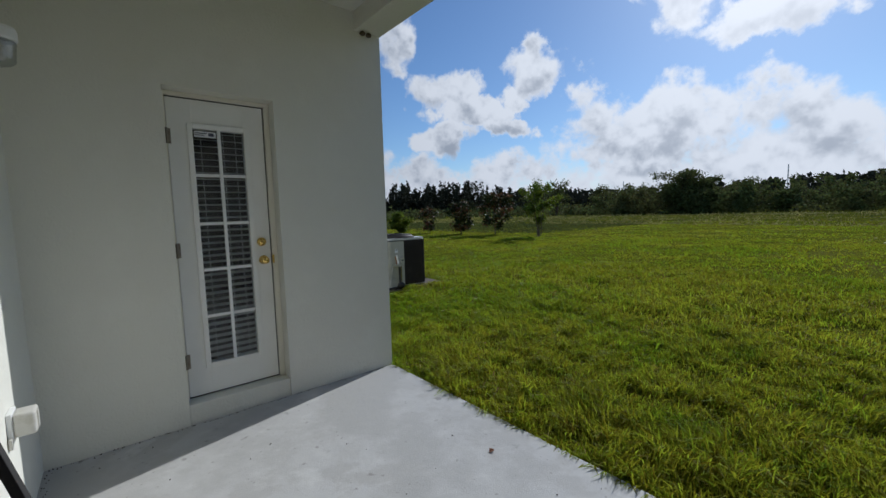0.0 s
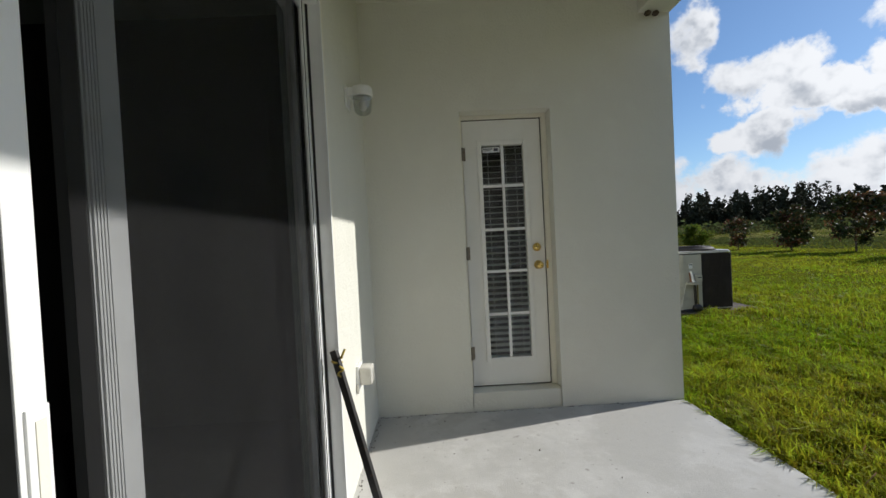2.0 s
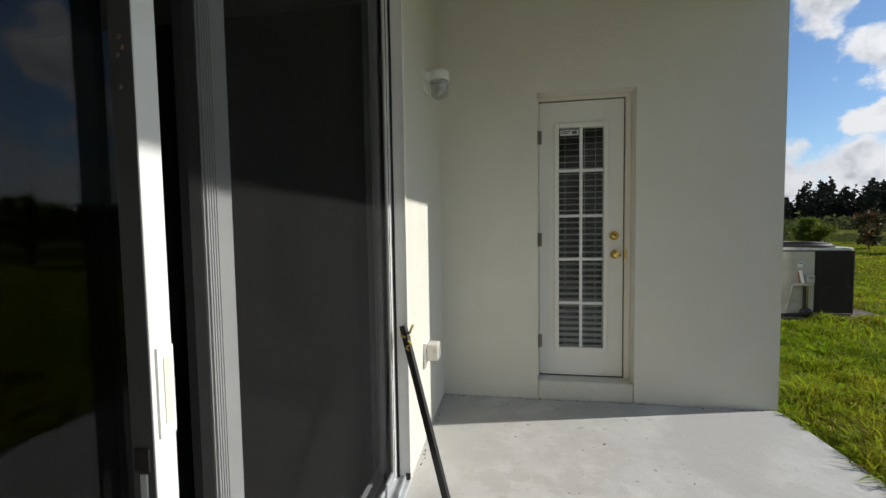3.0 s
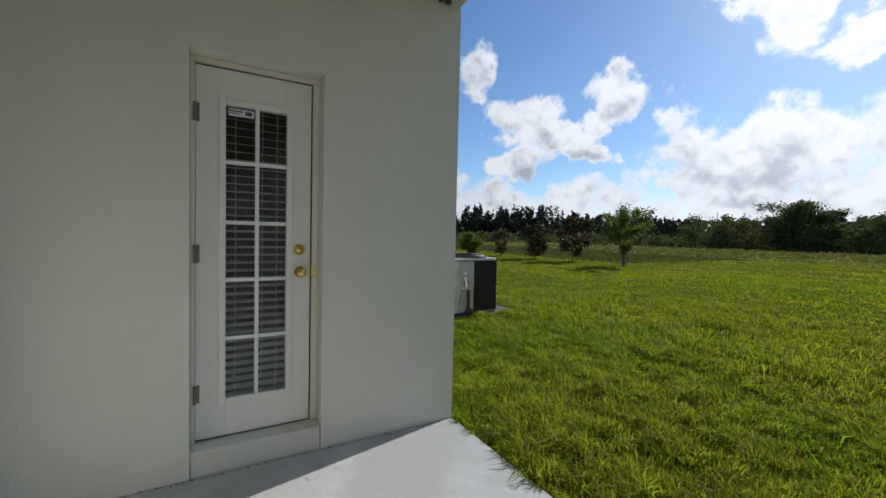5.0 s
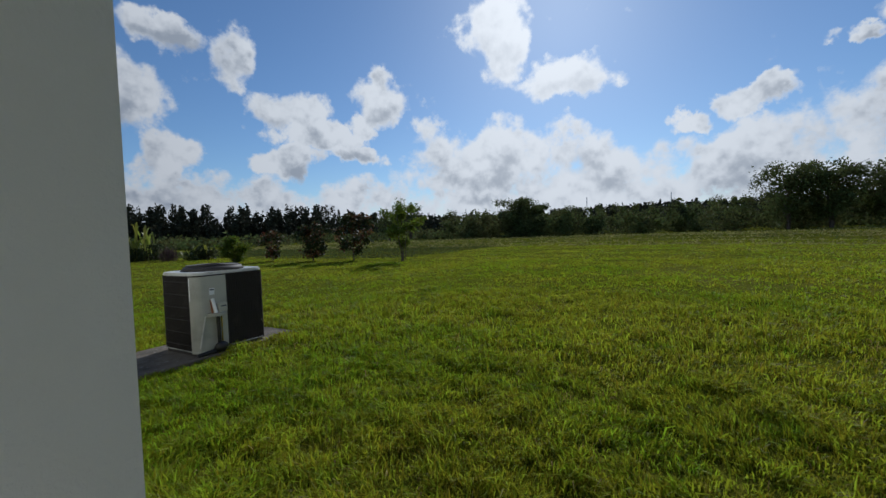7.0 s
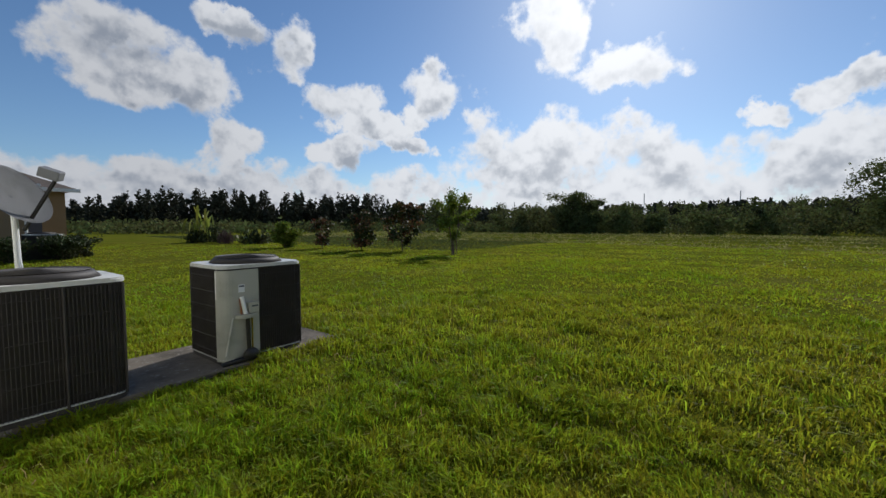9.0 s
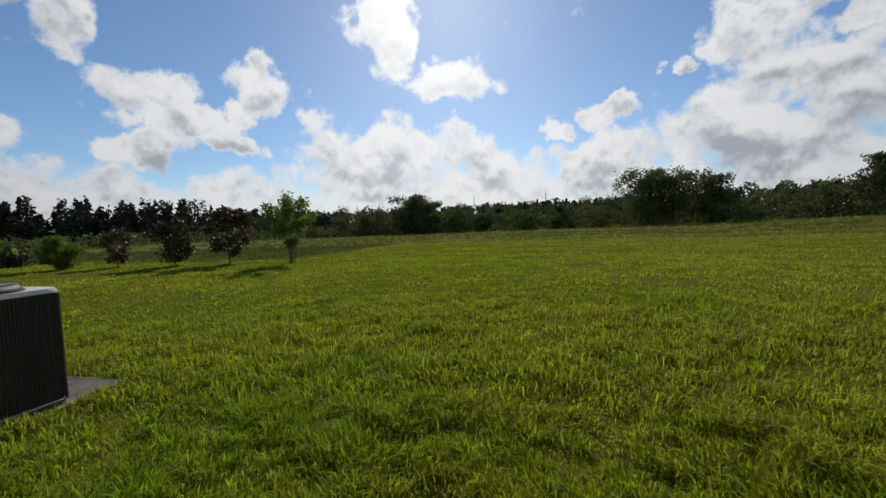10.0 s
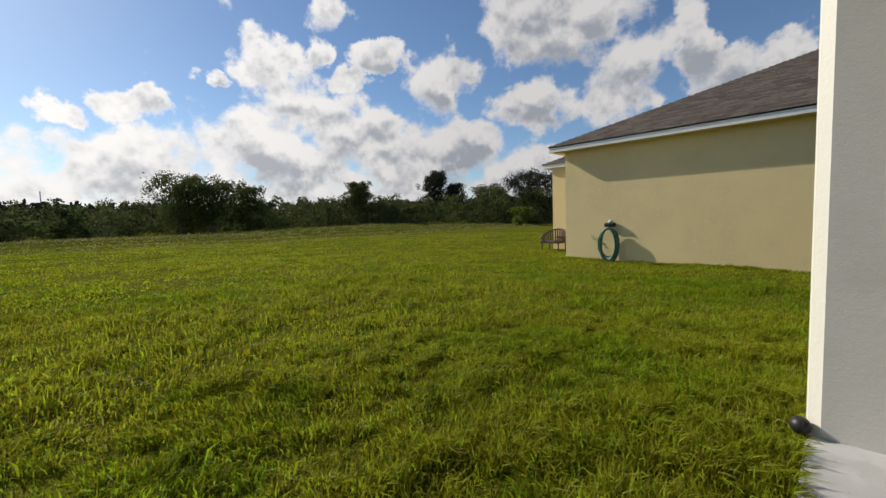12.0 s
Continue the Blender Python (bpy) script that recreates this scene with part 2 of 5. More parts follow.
BRASS = material("brass", (0.78, 0.55, 0.18), 0.22, 1.0, spots=[(30, (0.5, 0.34, 0.12), 0.6, 0.8, 3.0)])
HINGE = material("dull_hinge", (0.24, 0.21, 0.17), 0.5, 0.7, spots=[(40, (0.16, 0.13, 0.1), 0.5, 0.7, 3.0)])
GAP = material("black_gasket", (0.02, 0.02, 0.02), 0.8, spots=[(20, (0.03, 0.03, 0.03), 0.5, 0.7, 2.0)])
STICKER = material("sticker", (0.75, 0.76, 0.78), 0.5, spots=[(60, (0.68, 0.69, 0.7), 0.5, 0.7, 2.0)])
INK = material("dark_ink", (0.05, 0.06, 0.09), 0.6, spots=[(60, (0.08, 0.08, 0.1), 0.5, 0.7, 2.0)])
INNER_PANE = glass("inner_glass", (0.78, 0.83, 0.82), 0.9, least=0.02, most=0.12)
DOOR_PANE = glass("dark_door_glass", (0.6, 0.64, 0.64), 0.6, least=0.03, most=0.45)
PANE = glass("window_glass", (0.93, 0.96, 0.96), 0.95)
SCREEN = mesh_screen("insect_screen", (0.034, 0.034, 0.034), 0.76)
BLACK_METAL = material("black_painted_steel", (0.035, 0.032, 0.03), 0.45, 0.4, spots=[(30, (0.09, 0.06, 0.04), 0.6, 0.75, 4.0)])
ROPE = material("yellow_cord", (0.6, 0.45, 0.10), 0.8, spots=[(60, (0.4, 0.28, 0.06), 0.5, 0.7, 3.0)])
CLEAR_PLASTIC = material("cloudy_plastic", (0.78, 0.76, 0.70), 0.3, spots=[(20, (0.68, 0.66, 0.58), 0.5, 0.7, 4.0)], translucent=0.3)
JAR = glass("ribbed_jar_glass", (0.9, 0.92, 0.92), 0.9, 0.08, 0.1)
AC_GRILLE = material("ac_grille", (0.042, 0.035, 0.031), 0.65, 0.1, spots=[(5, (0.065, 0.054, 0.047), 0.5, 0.75, 5.0)])
AC_PANEL = material("ac_panel", (0.43, 0.42, 0.36), 0.5, 0.0, spots=[(4, (0.31, 0.30, 0.26), 0.45, 0.75, 5.0), (25, (0.22, 0.28, 0.22), 0.68, 0.8, 4.0)], bump=[(90, 0.0006, 2.0)])
AC_TOP = material("ac_top", (0.56, 0.55, 0.52), 0.45, 0.0, spots=[(6, (0.33, 0.32, 0.29), 0.45, 0.75, 5.0)])
DISH = material("dish_paint", (0.20, 0.20, 0.205), 0.6, 0.0, shine=0.2, spots=[(5, (0.165, 0.165, 0.165), 0.45, 0.75, 4.0)])
CREAM = material("cream_stucco", (0.78, 0.63, 0.33), 0.9, spots=[(0.7, (0.70, 0.56, 0.30), 0.42, 0.75, 5.0), (12, (0.78, 0.64, 0.37), 0.5, 0.75, 3.0)], bump=[(40, 0.005, 3.0)], shine=0.2)
TAN = material("tan_stucco", (0.30, 0.21, 0.12), 0.9, spots=[(0.7, (0.26, 0.18, 0.10), 0.42, 0.75, 5.0)], bump=[(30, 0.006, 3.0)], shine=0.2)
FASCIA = material("fascia_paint", (0.80, 0.79, 0.75), 0.5, spots=[(2, (0.72, 0.71, 0.66), 0.45, 0.8, 5.0)])
SHINGLE = material("roof_shingle", (0.135, 0.108, 0.088), 0.95, spots=[(6, (0.10, 0.08, 0.066), 0.45, 0.7, 5.0), (30, (0.175, 0.145, 0.12), 0.5, 0.75, 3.0)], bump=[(60, 0.006, 3.0)], island=0.5, shine=0.2)
BARK = material("bark", (0.13, 0.10, 0.075), 0.95, spots=[(9, (0.08, 0.06, 0.045), 0.45, 0.7, 6.0)], bump=[(25, 0.015, 5.0)], shine=0.15)
LEAF_LIGHT = material("light_leaves", (0.17, 0.21, 0.025), 0.55, shine=0.15, island=0.7, spots=[(1.5, (0.09, 0.13, 0.02), 0.4, 0.7, 3.0)], translucent=0.4)
LEAF_DARK = material("dark_leaves", (0.05, 0.065, 0.022), 0.55, shine=0.12, island=0.8, spots=[(1.5, (0.06, 0.055, 0.025), 0.45, 0.7, 3.0)], translucent=0.15)
LEAF_RUST = material("rust_leaves", (0.17, 0.075, 0.035), 0.5, shine=0.2, island=0.8, spots=[(2, (0.05, 0.06, 0.02), 0.45, 0.6, 3.0)], translucent=0.25)
LEAF_FAR = material("far_leaves", (0.11, 0.13, 0.042), 0.8, island=0.8, spots=[(0.12, (0.13, 0.13, 0.045), 0.42, 0.65, 4.0), (0.4, (0.06, 0.07, 0.03), 0.5, 0.7, 4.0)], shine=0.04, translucent=0.3)
LEAF_PINE = material("cypress_leaves", (0.055, 0.057, 0.036), 0.8, island=0.7, spots=[(0.15, (0.05, 0.05, 0.03), 0.45, 0.65, 4.0)], shine=0.04, translucent=0.05)
LEAF_YELLOW = material("banana_leaves", (0.24, 0.26, 0.04), 0.45, island=0.5, spots=[(3, (0.18, 0.22, 0.04), 0.45, 0.7, 3.0)], translucent=0.45)
PURPLE = material("purple_grass", (0.11, 0.07, 0.065), 0.8, shine=0.1, island=0.7, spots=[(3, (0.08, 0.06, 0.05), 0.45, 0.7, 3.0)], translucent=0.2)
STRAW = material("cut_straw", (0.33, 0.30, 0.11), 0.9, island=0.5, shine=0.05, spots=[(0.6, (0.16, 0.16, 0.06), 0.45, 0.7, 4.0)], translucent=0.35)
HAY = material("cut_hay", (0.12, 0.135, 0.038), 0.9, island=0.6, shine=0.05, spots=[(0.6, (0.10, 0.12, 0.04), 0.45, 0.7, 4.0)], translucent=0.25)
HOSE = material("green_hose", (0.025, 0.12, 0.095), 0.4, spots=[(9, (0.03, 0.035, 0.03), 0.5, 0.7, 2.0)])
WICKER = material("brown_wicker", (0.085, 0.045, 0.03), 0.6, spots=[(20, (0.08, 0.04, 0.03), 0.5, 0.7, 3.0)], bump=[(60, 0.004, 2.0)])
DRY_LEAF = material("dry_leaf", (0.30, 0.12, 0.05), 0.7, spots=[(60, (0.2, 0.08, 0.03), 0.5, 0.7, 3.0)])


# ---- shapes ----
def box(bm, lo, hi, bevel=0.0):
    """A block between two corners, with rounded edges where bevel is given."""
    m = Matrix.LocRotScale([(a + b) / 2 for a, b in zip(lo, hi)], None, [b - a for a, b in zip(lo, hi)])
    made = bmesh.ops.create_cube(bm, size=1.0, matrix=m)["verts"]
    if bevel:
        edges = list({e for v in made for e in v.link_edges})
        bmesh.ops.bevel(bm, geom=edges, offset=bevel, segments=2, affect="EDGES", profile=0.6)
    return bm


def tube(bm, a, b, r1, r2=None, sides=10):
    """A round bar from a to b."""
    a, b = Vector(a), Vector(b)
    turn = (b - a).to_track_quat("Z", "Y").to_matrix().to_4x4()
    bmesh.ops.create_cone(bm, cap_ends=True, segments=sides, radius1=r1, radius2=r1 if r2 is None else r2, depth=(b - a).length, matrix=Matrix.Translation((a + b) / 2) @ turn)
    return bm


def ball(bm, centre, r, squash=(1, 1, 1), rings=10):
    bmesh.ops.create_uvsphere(bm, u_segments=rings * 2, v_segments=rings, radius=r, matrix=Matrix.Translation(centre) @ Matrix.Diagonal((*squash, 1)))
    return bm


def lathe(bm, rings, centre, axis="Z", sides=20):
    """A turned shape from (radius, height) rings about an axis through centre."""
    turn = {"Z": Matrix(), "Y": Matrix.Rotation(radians(90), 4, "X"), "X": Matrix.Rotation(radians(90), 4, "Y")}[axis]
    m = Matrix.Translation(centre) @ turn
    loops = [[bm.verts.new(m @ Vector((r * math.cos(2 * math.pi * i / sides), r * math.sin(2 * math.pi * i / sides), h))) for i in range(sides)] for r, h in rings]
    for p, q in zip(loops, loops[1:]):
        for i in range(sides):
            bm.faces.new((p[i], p[(i + 1) % sides], q[(i + 1) % sides], q[i]))
    bm.faces.new(loops[0][::-1]), bm.faces.new(loops[-1])
    return bm


def prism(bm, outline, z0, z1):
    """An upright block over a plan outline."""
    low = [bm.verts.new((x, y, z0)) for x, y in outline]
    top = [bm.verts.new((x, y, z1)) for x, y in outline]
    n = len(outline)
    bm.faces.new(low[::-1]), bm.faces.new(top)
    for i in range(n):
        bm.faces.new((low[i], low[(i + 1) % n], top[(i + 1) % n], top[i]))
    return bm


def mesh_of(name, bm, mat, smooth=False):
    bmesh.ops.recalc_face_normals(bm, faces=bm.faces)
    me = bpy.data.meshes.new(name)
    bm.to_mesh(me)
    bm.free()
    me.materials.append(mat)
    if smooth:
        for p in me.polygons:
            p.use_smooth = True
    return me


def part(name, bm, mat, parent, label="", smooth=False):
    ob = new(name, mesh_of(name, bm, mat, smooth))
    ob.parent = parent
    if label:
        ob["label"] = label
    return ob


def solid(name, bm, mat, label, category, kind="", group="", smooth=False):
    return tagged(new(name, mesh_of(name, bm, mat, smooth)), label, category, group, kind)


def thing(name, at, label, category, group="", kind=""):
    ob = new(name)
    ob.empty_display_size = 0.1
    ob.location = at
    return tagged(ob, label, category, group, kind)


def B(lo, hi, bevel=0.0):
    return box(bmesh.new(), lo, hi, bevel)


def flat_mesh(name, verts, faces, mat):
    me = bpy.data.meshes.new(name)
    verts = np.asarray(verts, dtype=np.float32).reshape(-1, 3)
    faces = np.asarray(faces, dtype=np.int32)
    me.vertices.add(len(verts))
    me.vertices.foreach_set("co", verts.ravel())
    me.loops.add(faces.size)
    me.loops.foreach_set("vertex_index", faces.ravel())
    me.polygons.add(len(faces))
    me.polygons.foreach_set("loop_start", np.arange(0, faces.size, faces.shape[1], dtype=np.int32))
    me.update(calc_edges=True)
    me.materials.append(mat)
    return me


# ---- ground ----
W, END = 2.31, -3.67


def smooth01(v):
    v = np.clip(v, 0, 1)
    return v * v * (3 - 2 * v)


def ground_height(x, y):
    x, y = np.asarray(x, dtype=float), np.asarray(y, dtype=float)
    near = -0.045 + 0.245 * smooth01((x - 2.3 + 0.4 * np.clip(y, 0, 40)) / 12.5) * (0.35 + 0.65 * smooth01((y + 12) / 10))
    near = near - 0.13 * smooth01((-y - 4) / 7) * (1 - smooth01((x - 8) / 10))
    near = near + 0.055 * np.exp(-(((x - 4.2) / 2.2) ** 2) - ((y - 2.9) / 1.6) ** 2) * smooth01((x - 2.3) / 0.8)
    far = smooth01((x - 26) / 20)
    near = near + far * (0.1 + 0.55 * smooth01((8 - y) / 40)) * (1 - smooth01((x - 60) / 200))
    rows = smooth01((x - 25) / 4) * (1 - smooth01((x - 46) / 4)) * smooth01((26 - y) / 8)
    near = near + rows * 0.13 * np.clip(np.sin(x * 1.55 + 0.5 * np.sin(y * 0.11)), 0, 1) ** 2
    lumps = np.sin(x * 1.7 + 1.3 * np.sin(y * 0.9)) * np.sin(y * 1.4 + 0.8 * np.sin(x * 1.1)) + 0.5 * np.sin(x * 0.43 + y * 0.31)
    return near + 0.012 * lumps * smooth01((np.hypot(x - 2.3, np.clip(np.abs(y + 1.9) - 1.9, 0, None)) - 0.2) / 2)


def spread(lo, hi, step, far):
    """Coordinates that are close between lo and hi and widen outwards to far."""
    inner = list(np.arange(lo, hi + step, step))
    out, d = [], step
    v = hi
    while v < far:
        d *= 1.22
        v += d
        out.append(v)
    back, d = [], step
    v = lo
    while v > -far:
        d *= 1.22
        v -= d
        back.append(v)
    return np.array(back[::-1] + inner + out)


gx, gy = spread(-2, 52, 0.3, 3500), spread(-30, 34, 0.6, 3500)
XX, YY = np.meshgrid(gx, gy, indexing="ij")
gv = np.stack([XX, YY, ground_height(XX, YY)], -1).reshape(-1, 3)
ii, jj = np.meshgrid(np.arange(len(gx) - 1), np.arange(len(gy) - 1), indexing="ij")
q = (ii * len(gy) + jj).ravel()
lawn = new("ground", flat_mesh("ground", gv, np.stack([q, q + len(gy), q + len(gy) + 1, q + 1], -1), GROUND))
lawn.data.polygons.foreach_set("use_smooth", np.ones(len(lawn.data.polygons), dtype=bool))
tagged(lawn, "uneven green lawn running out to a mown field", "lawn", kind="structure")

# ---- own house: structure ----
def structure(name, bm, mat, label, category):
    return solid(name, bm, mat, label, category, kind="structure")


bm = bmesh.new()
box(bm, (-0.2, END - 3.0, -0.14), (W + 0.005, 0.0, 0.0), 0.012)
structure("patio_floor", bm, CONCRETE, "pale broom-finished concrete patio slab, lightly stained", "patio")

# soil strip whose dark colour also paints the shadow line under overhanging grass
structure("soil_edge", B((W + 0.006, END - 0.4, -0.14), (W + 0.045, -0.01, -0.028), 0.006), SOIL, "soil along the slab edge, darkened as the shadow line under overhanging grass", "soil")
DOOR_L, DOOR_R, REC_L, REC_R, REC_T, SILL, DOOR_T = 0.731, 1.340, 0.711, 1.385, 2.235, 0.132, 2.196
bm = bmesh.new()
box(bm, (0.0, 0.0, -0.14), (REC_L, 0.2, 3.05))
box(bm, (REC_R, 0.0, -0.14), (W, 0.2, 3.05))
box(bm, (REC_L, 0.0, REC_T), (REC_R, 0.2, 3.05))
structure("wall_end", bm, STUCCO, "cream stucco wall with a recessed doorway", "wall")
bm = bmesh.new()
box(bm, (W - 0.2, 0.2, -0.14), (W, 9.0, 3.05))
structure("wall_garden_side", bm, STUCCO, "cream stucco outer wall facing the lawn", "wall")
bm = bmesh.new()
box(bm, (REC_L + 0.001, 0.012, -0.1), (REC_R - 0.001, 0.2, SILL), 0.008)
structure("door_sill", bm, STUCCO, "painted masonry sill under the garden door", "sill")

OPEN_A, OPEN_B, OPEN_T = -3.42, -1.06, 2.45
bm = bmesh.new()
box(bm, (-0.2, OPEN_B, -0.14), (0.0, 0.2, 3.05))
box(bm, (-0.2, OPEN_A, OPEN_T), (0.0, OPEN_B, 3.05))
box(bm, (-0.2, END - 3.0, -0.14), (0.0, OPEN_A, 3.05))
structure("wall_sliding_door", bm, STUCCO, "white stucco wall around the sliding patio door", "wall")

bm = bmesh.new()
box(bm, (0.0, END - 0.2, -0.14), (W - 0.05, END, 3.05))
box(bm, (W - 0.2, END - 4.0, -0.14), (W, END - 0.2, 3.05))
structure("wall_far_end", bm, ROUGH_STUCCO, "rough grey-white stucco wall closing the patio", "wall")
bm = bmesh.new()
prism(bm, [(W - 0.05, END), (W + 0.0, END - 0.035), (W + 0.012, END - 0.2), (W - 0.05, END - 0.2)], 0.0, 3.05)
structure("trim_corner", bm, TRIM, "white painted corner trim of the stucco wall", "trim")

bm = bmesh.new()
box(bm, (W - 0.24, END, 2.9), (W, 0.0, 3.05), 0.004)
structure("beam", bm, STUCCO, "cream stucco header beam over the patio opening", "beam")
structure("ceiling", B((-4.0, END - 4.0, 3.05), (W, 9.0, 3.12)), STUCCO, "painted flat patio ceiling", "ceiling")
bm = bmesh.new()
lowz, rise = 3.12, 1.9
pts = [(W + 0.02, 9.2), (-9.0, 9.2), (-9.0, END - 4.2), (W + 0.02, END - 4.2)]
base = [bm.verts.new((x, y, lowz)) for x, y in pts]
ridge = [bm.verts.new((-3.3, 4.0, lowz + rise)), bm.verts.new((-3.3, END + 1.0, lowz + rise))]
bm.faces.new(base)
bm.faces.new((base[0], base[1], ridge[0])), bm.faces.new((base[1], base[2], ridge[1], ridge[0]))
bm.faces.new((base[2], base[3], ridge[1])), bm.faces.new((base[3], base[0], ridge[0], ridge[1]))
structure("roof", bm, SHINGLE, "brown shingle hip roof", "roof")
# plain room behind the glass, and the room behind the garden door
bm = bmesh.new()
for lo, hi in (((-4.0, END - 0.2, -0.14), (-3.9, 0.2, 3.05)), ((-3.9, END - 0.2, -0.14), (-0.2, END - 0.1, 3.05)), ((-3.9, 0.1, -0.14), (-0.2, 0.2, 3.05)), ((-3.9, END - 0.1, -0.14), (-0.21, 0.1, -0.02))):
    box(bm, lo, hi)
structure("wall_room", bm, DARK_ROOM, "empty room behind the sliding glass, its dimness painted into near-black walls", "room")
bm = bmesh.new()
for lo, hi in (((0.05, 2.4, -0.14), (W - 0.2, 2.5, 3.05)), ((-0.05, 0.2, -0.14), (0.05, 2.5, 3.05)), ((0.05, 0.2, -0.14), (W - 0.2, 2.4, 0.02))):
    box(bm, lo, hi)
structure("wall_back_room", bm, DARK_ROOM, "room behind the garden door, its dimness painted into near-black walls", "room")

# ---- garden door ----
door = thing("door_1", (1.03, 0.1, SILL), "closed white garden door with ten glazed panes, brass knob and deadbolt", "door", kind="structure")
YF = 0.125
GL, GR, GB, GT = 0.878, 1.197, 0.360, 2.004


def at_base(parent, bm):
    """Moves a mesh built in world places under a parent that stands elsewhere."""
    bmesh.ops.translate(bm, verts=bm.verts, vec=-parent.location)
    return bm


bm = bmesh.new()
box(bm, (DOOR_L + 0.003, YF, SILL + 0.012), (GL, YF + 0.045, DOOR_T), 0.002)
box(bm, (GR, YF, SILL + 0.012), (DOOR_R - 0.004, YF + 0.045, DOOR_T), 0.002)
box(bm, (GL, YF, SILL + 0.012), (GR, YF + 0.045, GB))
box(bm, (GL, YF, GT), (GR, YF + 0.045, DOOR_T))
leaf = part("door_leaf", at_base(door, bm), DOOR_WHITE, door)
bm = bmesh.new()
for lo, hi in (((REC_L + 0.001, YF - 0.012, SILL), (DOOR_L, 0.2, DOOR_T + 0.01)), ((DOOR_R + 0.005, YF - 0.012, SILL), (REC_R - 0.001, 0.2, DOOR_T + 0.01)), ((REC_L + 0.001, YF - 0.012, DOOR_T + 0.01), (REC_R - 0.001, 0.2, REC_T - 0.001))):
    box(bm, lo, hi, 0.003)
part("door_frame", at_base(door, bm), TRIM, door, "cream painted door frame")
bm = bmesh.new()
box(bm, (DOOR_L - 0.004, YF + 0.012, SILL + 0.001), (DOOR_R + 0.005, YF + 0.05, SILL + 0.011))
box(bm, (DOOR_R - 0.004, YF + 0.012, SILL + 0.011), (DOOR_R + 0.005, YF + 0.05, DOOR_T + 0.01))
box(bm, (DOOR_L, YF + 0.012, DOOR_T), (DOOR_R - 0.004, YF + 0.05, DOOR_T + 0.01))
part("gasket", at_base(door, bm), GAP, door, "black weather strip")
bm = bmesh.new()
R = 0.034
for lo, hi in (((GL - R, YF - 0.014, GB - R), (GL, YF + 0.004, GT + R)), ((GR, YF - 0.014, GB - R), (GR + R, YF + 0.004, GT + R)), ((GL, YF - 0.014, GB - R), (GR, YF + 0.004, GB)), ((GL, YF - 0.014, GT), (GR, YF + 0.004, GT + R))):
    box(bm, lo, hi, 0.005)
part("glazing_bead", at_base(door, bm), DOOR_WHITE, door, "raised white glazing frame")
rowz = [GB, 0.698, 1.030, 1.354, 1.690, GT]
bm = bmesh.new()
mid = (GL + GR) / 2
box(bm, (mid - 0.011, YF - 0.004, GB), (mid + 0.011, YF + 0.012, GT), 0.003)
part("muntin", at_base(door, bm), VINYL, door, "white upright muntin bar")
for z in rowz[1:-1]:
    bm = bmesh.new()
    box(bm, (GL, YF - 0.003, z - 0.011), (mid - 0.011, YF + 0.012, z + 0.011), 0.003)
    box(bm, (mid + 0.011, YF - 0.003, z - 0.011), (GR, YF + 0.012, z + 0.011), 0.003)
    part("muntin", at_base(door, bm), VINYL, door)
for z0, z1 in zip(rowz, rowz[1:]):
    for x0, x1 in ((GL, mid), (mid, GR)):
        p = part("pane", at_base(door, B((x0, YF + 0.014, z0), (x1, YF + 0.018, z1))), PANE, door, "clear glass pane")
        p.visible_shadow = False
for z in (1.942, 1.178, 0.402):
    bm = bmesh.new()
    tube(bm, (DOOR_L - 0.001, YF - 0.018, z - 0.05), (DOOR_L - 0.001, YF - 0.018, z + 0.05), 0.0075)
    box(bm, (DOOR_L + 0.004, YF - 0.004, z - 0.05), (DOOR_L + 0.022, YF - 0.001, z + 0.05))
    part("hinge", at_base(door, bm), HINGE, door, "dull steel hinge")
bolt = part("deadbolt", at_base(door, lathe(bmesh.new(), [(0.031, 0.0), (0.033, 0.006), (0.030, 0.016), (0.020, 0.022), (0.016, 0.030)], (1.273, YF, 1.203), "Y")), BRASS, door, "polished brass deadbolt", True)
part("keyhole", at_base(bolt, at_base(door, B((1.271, YF - 0.033, 1.193), (1.275, YF - 0.0295, 1.213)))), GAP, bolt)
part("knob", at_base(door, lathe(bmesh.new(), [(0.033, 0.0), (0.034, 0.006), (0.016, 0.012), (0.013, 0.032), (0.024, 0.042), (0.029, 0.054), (0.026, 0.066), (0.014, 0.073)], (1.279, YF, 1.066), "Y")), BRASS, door, "polished brass door knob", True)
part("strike_plate", at_base(door, B((DOOR_R + 0.001, YF - 0.016, 1.035), (DOOR_R + 0.016, YF - 0.0125, 1.10), 0.001)), BRASS, door)

blind = thing("window_blind", (mid, 0.2, GT), "closed-up white slatted blind hanging behind the door glass", "blind")
for z in np.arange(GB - 0.01, GT + 0.01, 0.0455):
    bm = bmesh.new()
    tilt = 0.006
    vs = [bm.verts.new(v) for v in ((GL - 0.02, YF + 0.035, z - tilt), (GR + 0.02, YF + 0.035, z - tilt), (GR + 0.02, YF + 0.058, z + 0.003), (GL - 0.02, YF + 0.058, z + 0.003), (GR + 0.02, YF + 0.082, z + tilt), (GL - 0.02, YF + 0.082, z + tilt))]
    bm.faces.new((vs[0], vs[1], vs[2], vs[3])), bm.faces.new((vs[3], vs[2], vs[4], vs[5]))
    bmesh.ops.solidify(bm, geom=bm.faces[:], thickness=0.003)
    part("slat", at_base(blind, bm), BLIND, blind)
for x in (GL + 0.05, mid + 0.03, GR - 0.05):
    part("cord", at_base(blind, tube(bmesh.new(), (x, YF + 0.033, GB), (x, YF + 0.033, GT + 0.02), 0.0018, sides=6)), BLIND, blind)
